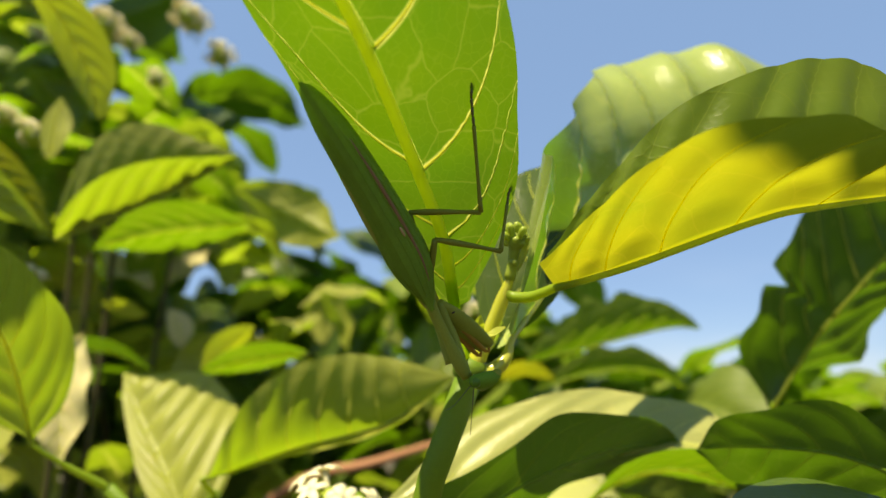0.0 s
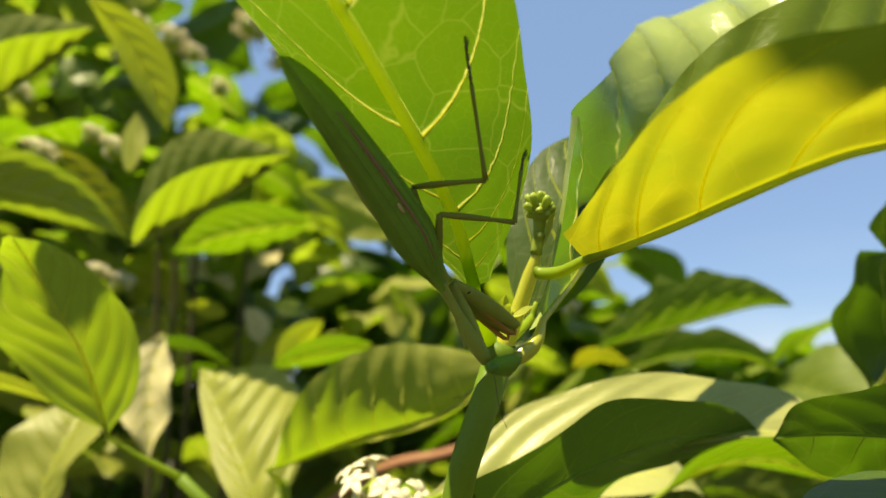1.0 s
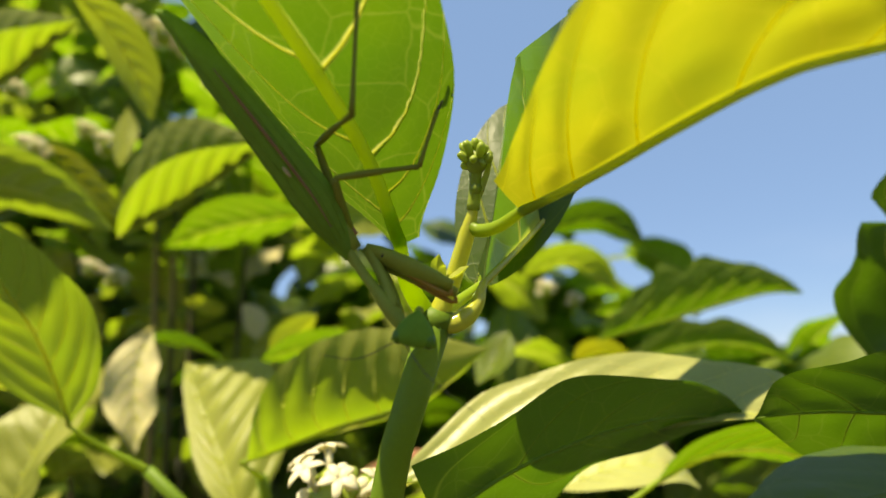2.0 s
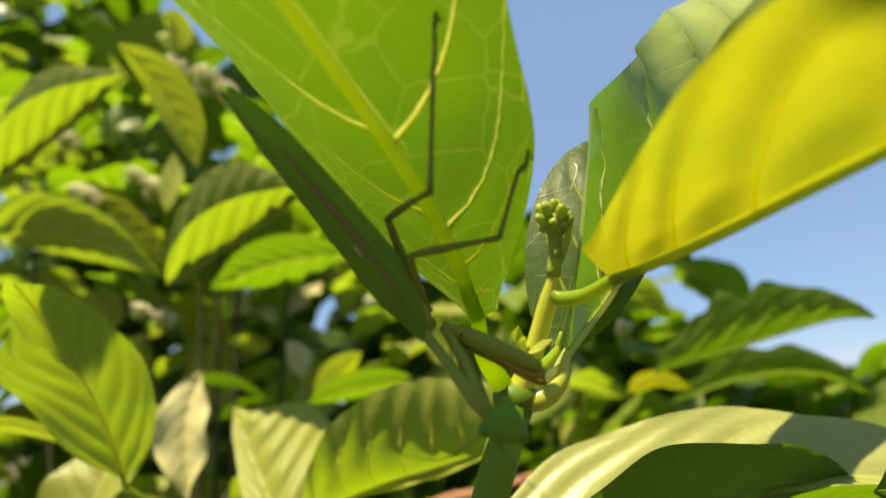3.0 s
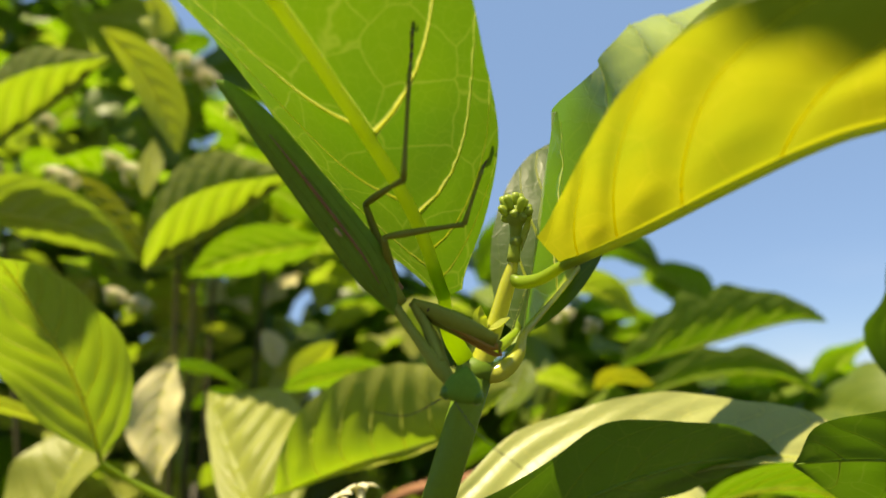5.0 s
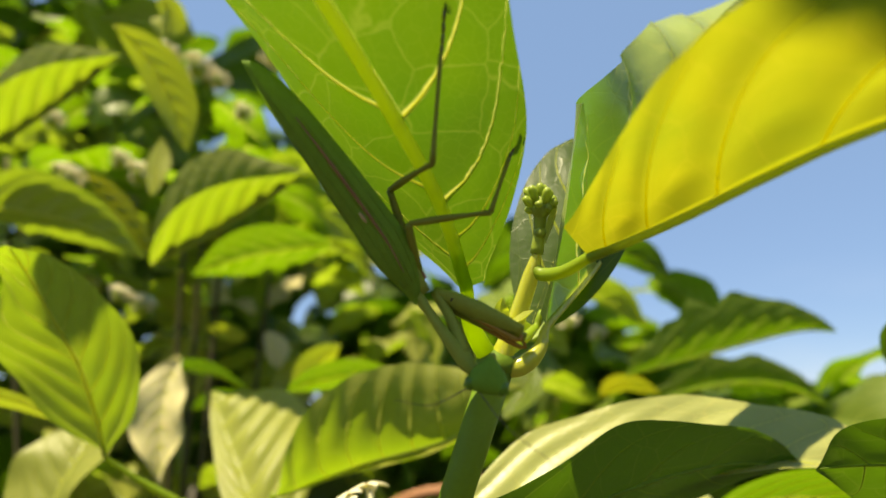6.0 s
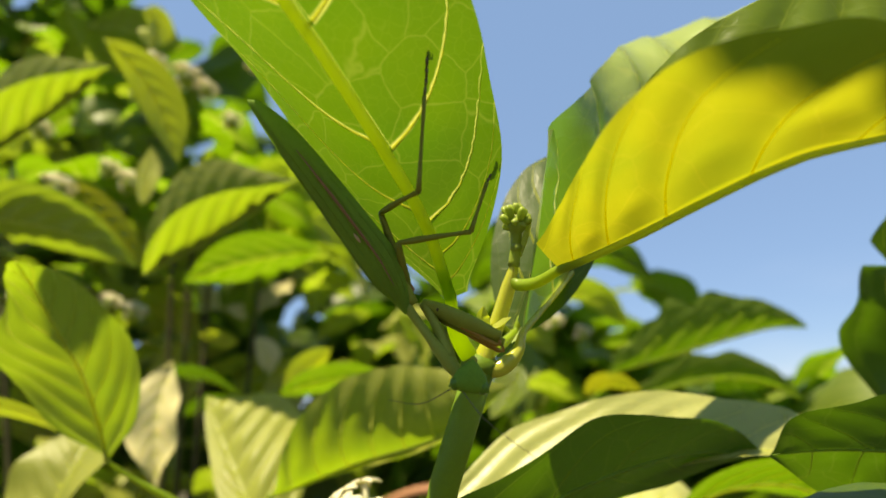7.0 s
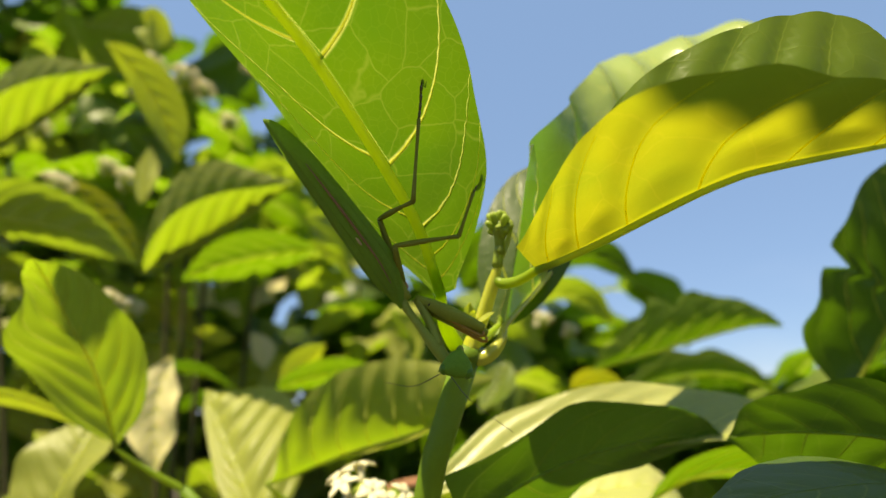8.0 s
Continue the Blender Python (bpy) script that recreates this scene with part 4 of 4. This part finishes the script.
def limb(name, geo, material, parent, label=""):
    """A part whose mesh is given in its own space."""
    ob = new(name, mesh_data(name, geo[0], geo[1], material))
    ob.parent = parent
    if label:
        ob["label"] = label
    return ob


def wing_geo(side):
    """One fore wing: long, arched over the abdomen, its outer edge turned down, its tip rounded."""
    verts, faces = [], []
    rows, cols = 40, 10
    for i in range(rows + 1):
        s = i / rows
        grow = math.sin(math.pi / 2 * min(1.0, s / 0.27)) ** 0.85
        w = 0.0008 + 0.0043 * grow
        w *= (1.0 - 0.45 * max(0.0, s - 0.25)) * (1.0 if s < 0.72 else max(0.0004, 1 - ((s - 0.72) / 0.28) ** 2.2) ** 0.5)
        z0 = (0.0012 + 0.0019 * min(1.0, s / 0.16)) * (1 - 0.45 * s) * (1.0 if s < 0.4 else max(0.02, 1 - ((s - 0.4) / 0.6) ** 2) ** 0.5)
        for j in range(cols + 1):
            u = j / cols
            a = radians(-4 + 92 * u)
            y = side * (w * math.sin(a) - 0.0004) + 0.0010 * math.sin(math.pi * s)
            z = z0 * math.cos(a) - 0.0016 * u * u * w / 0.0044 + (0.00025 if side > 0 else 0.0)
            verts.append((-0.0512 * s + 0.0006 * math.cos(a), y, z))
    m = cols + 1
    for i in range(rows):
        for j in range(cols):
            a = i * m + j
            faces.append((a, a + 1, a + 1 + m, a + m))
    return verts, faces


for side in (-1, 1):
    wing = limb("fore_wing", wing_geo(side), WING, mantis, "long leaf-green fore wing")
    for k, u in enumerate((0.22, 0.42, 0.62, 0.8)):
        geo = wing_geo(side)[0]
        line = [geo[i * 11 + round(u * 10)] for i in range(3, 37 - 3 * k)]
        limb("wing_vein", tube(line, [0.00012, 0.0001, 0.00005], 5), WING, wing)
outer = wing_geo(1)[0]
limb("wing_stripe", tube([(outer[i * 11 + 5][0], outer[i * 11 + 5][1], outer[i * 11 + 5][2] + 0.0001) for i in range(5, 31)], [0.0001, 0.00035, 0.0004, 0.0001], 8, 0.4), WING_LINE, mantis, "brown stripe along the folded wings")
limb("wing_spot", ball((-0.0178, 0.0030, 0.0026), (0.0011, 0.0003, 0.0003)), STIGMA, mantis, "cream spot on the fore wing")
limb("abdomen", tube([(-0.043 * s, 0, -0.0012 - 0.0002 * s) for s in np.linspace(0, 1, 20)], [0.0018, 0.0034, 0.0037, 0.0030, 0.0008], 14, 0.75), BODY, mantis, "pale green ringed abdomen")
limb("belly", tube([(-0.002 - 0.016 * s, 0.0006, -0.0030 + 0.0003 * s) for s in np.linspace(0, 1, 10)], [0.0010, 0.0016, 0.0010], 10, 0.8), PINK, mantis, "reddish brown underside of the thorax")

# neck shield with the fore legs
chest = limb("thorax", tube([(0.0185 * s - 0.001, 0, 0.0002 * math.sin(3 * s)) for s in np.linspace(0, 1, 16)], [0.0013, 0.0010, 0.0010, 0.0011, 0.0015, 0.0017, 0.0012], 14, 0.85), BODY, mantis)
CH = chest_pose(1.0)
chest.matrix_basis = HUNG.inverted() @ CH


def fore_leg(shift, tint):
    root = local((0.0030, 0.1195, 1.3045), CH) + shift
    bend = local((-0.0023, 0.1212, 1.3162), CH) + shift
    grip = local((0.0134, 0.1210, 1.3085), CH) + shift * 1.2
    back = local((-0.0002, 0.1212, 1.3144), CH) + shift
    heel = local((0.0126, 0.1215, 1.3069), CH) + shift * 1.2
    limb("fore_coxa", tube(spline([root, bend * 0.5 + root * 0.5 + Vector((0, 0, -0.0006)), bend], 12), [0.0016, 0.0015, 0.0012, 0.0012], 12, 0.7), tint, chest)
    limb("fore_femur", tube(spline([bend, bend * 0.55 + grip * 0.45 + Vector((-0.0004, 0, 0.0003)), grip], 16), [0.0012, 0.0020, 0.0022, 0.0018, 0.0011], 14, 0.62), tint, chest)
    limb("fore_tibia", tube(spline([grip * 0.6 + heel * 0.4, heel, heel * 0.55 + back * 0.45 + Vector((0.0003, 0, 0)), back], 18), [0.0004, 0.0006, 0.0006, 0.0005, 0.0003], 10, 0.7), ORANGE, chest, "orange-brown spiny fore shin")
    thorns = []
    for k in range(9):
        p = heel.lerp(back, 0.10 + 0.09 * k)
        d = (bend.lerp(grip, 0.6) - p).normalized()
        thorns.append(tube([p, p + d * 0.0009], [0.00022, 0.00003], 5))
        p = bend.lerp(grip, 0.25 + 0.075 * k)
        d = (back.lerp(grip, 0.5) - p).normalized()
        thorns.append(tube([p - d * 0.0011, p - d * 0.0018], [0.00024, 0.00004], 5))
    limb("spines", joined(*thorns), DARK, chest, "dark spines of the fore leg")
    limb("femur_spot", ball(bend.lerp(grip, 0.22) + Vector((0, 0.0004, 0.0006)), (0.0005, 0.0012, 0.0005)), DARK, chest)


fore_leg(Vector((0, 0, 0)), BODY)
fore_leg(Vector((0.0008, -0.0024, -0.0010)), BODY)

# head: a triangle between two bulging eyes
EYES = (Vector((0.0048, 0.1160, 1.2996)), Vector((0.0099, 0.1165, 1.2986)))
MOUTH = Vector((0.0083, 0.1165, 1.3034))
HEADC = (EYES[0] + EYES[1]) * 0.35 + MOUTH * 0.3


def head_pose(k):
    return chest_pose(k) @ (CH.inverted() @ frame_of(HEADC, EYES[1] - EYES[0], (0.1, -1, -0.15))) @ pose(0, 0, 0, 55 * (1 - k), 25 * (1 - k), 0)


HD = head_pose(1.0)


def head_geo():
    verts, faces = [], []
    rings, segs = 12, 24
    for i in range(rings + 1):
        th = math.pi * i / rings
        for j in range(segs):
            ph = 2 * math.pi * j / segs
            c, s = math.cos(ph), math.sin(ph)
            tri = 1.0 / max(0.55, abs(math.cos(((ph - math.pi / 2) % (2 * math.pi / 3)) - math.pi / 3)) ** 0.6)
            r = math.sin(th) ** 0.8
            verts.append((0.0030 * r * tri * c, 0.0026 * r * tri * s - 0.0002, 0.0017 * math.cos(th)))
    for i in range(rings):
        for j in range(segs):
            a, b = i * segs + j, i * segs + (j + 1) % segs
            faces.append((a, a + segs, b + segs, b))
    return verts, faces


head = limb("head", head_geo(), HEAD, mantis, "small triangular green head")
head.matrix_basis = HUNG.inverted() @ HD
for e in EYES:
    limb("eye", ball(local(e, HD), (0.0011, 0.0014, 0.0012)), EYE, head, "bulging green eye")
limb("mouthparts", ball(local(MOUTH, HD), (0.0008, 0.0011, 0.0009)), BODY, head)
for a, b, c in (((0.0040, 0.1155, 1.2985), (-0.001, 0.112, 1.2960), (-0.0065, 0.110, 1.2968)), ((0.0062, 0.1155, 1.2980), (0.0110, 0.112, 1.2925), (0.0190, 0.1115, 1.2865))):
    limb("antenna", tube(spline([local(a, HD), local(b, HD), local(c, HD)], 16), [0.00011, 0.00008, 0.00005], 6), TARSUS, head, "thread-thin antenna")

# the middle and hind legs hold the leaf with their feet
HIPS = {"mid": Vector((-0.0047, 0.1105, 1.3262)), "hind": Vector((-0.0086, 0.1116, 1.3332))}
FEET = {"mid": Vector((0.0149, 0.1130, 1.3435)), "hind": Vector((0.0053, 0.0936, 1.3570))}
KNEE = {"mid": (Vector((0.0118, 0.1123, 1.3278)), Vector((0.0091, 0.1147, 1.3287))), "hind": (Vector((0.0064, 0.1053, 1.3340)), Vector((0.0017, 0.1006, 1.3324)))}
LEGS = {}


def knee_at(hip, foot, thigh, shin, hint):
    """Where the knee is, for fixed lengths, on the side of the hint."""
    d = foot - hip
    far = min(d.length, (thigh + shin) * 0.9995)
    x = d.normalized()
    a = (thigh**2 - shin**2 + far**2) / (2 * far)
    h = math.sqrt(max(thigh**2 - a * a, 0))
    off = hint - hip
    off = (off - off.dot(x) * x).normalized()
    return hip + x * a + off * h


def bone(a, b, side):
    return frame_of(a, b - a, side)


for leg in ("mid", "hind"):
    hip, foot, knee = HIPS[leg], FEET[leg], KNEE[leg][1]
    thigh, shin = (knee - hip).length, (foot - knee).length
    LEGS[leg] = (local(hip), thigh, shin)
    f = limb(leg + "_femur", tube([(thigh * s, 0, 0.0002 * math.sin(math.pi * s)) for s in np.linspace(0, 1, 12)], [0.0005, 0.0007, 0.0006, 0.0004, 0.00055], 10), LEG, mantis)
    t = limb(leg + "_tibia", tube([(shin * 0.66 * s, 0, 0) for s in np.linspace(0, 1, 10)], [0.00055, 0.00036, 0.00034, 0.00042], 9), LEG, mantis)
    toes = []
    xs = np.linspace(shin * 0.66, shin, 6)
    for k in range(5):
        toes.append(tube([(xs[k], 0, -0.0005 * math.sin(k * 0.8)), (xs[k] * 0.3 + xs[k + 1] * 0.7, 0, -0.0005 * math.sin(k * 0.8 + 0.6)), (xs[k + 1], 0, -0.0005 * math.sin(k * 0.8 + 0.8))], [0.00024, 0.00034, 0.00022], 7))
    toes += [tube([(shin, 0, -0.0002), (shin + 0.0005, s * 0.0005, 0.0001)], [0.00016, 0.00004], 5) for s in (-1, 1)]
    limb("tarsus", joined(*toes), TARSUS, t, "dark jointed foot with claws")
    limb(leg + "_coxa", tube(spline([local(hip), local(hip) * 0.6 + Vector((-0.004, 0.0012, -0.0022)) * 0.4, Vector((-0.004, 0.0010, -0.0028))], 10), [0.0006, 0.0009, 0.0010], 9), LEG, mantis)
    LEGS[leg] += (f, t)

# how far the body has swung away from the leaf, by time
SWING = [(0.0, 0.0), (0.5, 0.0), (0.9, 0.0), (1.0, 0.08), (1.1, 0.45), (1.2, 0.72), (1.5, 0.90), (1.9, 0.97), (2.3, 1.0), (3.5, 1.0), (4.7, 1.0), (5.8, 1.0), (7.0, 1.0), (8.0, 1.0)]


def motions():
    walk(mantis, [(t, body_pose(k)) for t, k in SWING])
    walk(chest, [(t, body_pose(k).inverted() @ chest_pose(k)) for t, k in SWING])
    walk(head, [(t, body_pose(k).inverted() @ head_pose(k)) for t, k in SWING])
    for leg, (hip, thigh, shin, f, t) in LEGS.items():
        upper_rows, lower_rows = [], []
        for when, k in SWING:
            m = body_pose(k)
            h = m @ hip
            n = knee_at(h, FEET[leg], thigh, shin, between(KNEE[leg], k))
            side = (0, -1, 0.2)
            upper_rows.append((when, m.inverted() @ bone(h, n, side)))
            lower_rows.append((when, m.inverted() @ bone(n, FEET[leg], side)))
        walk(f, upper_rows)
        walk(t, lower_rows)


motions()
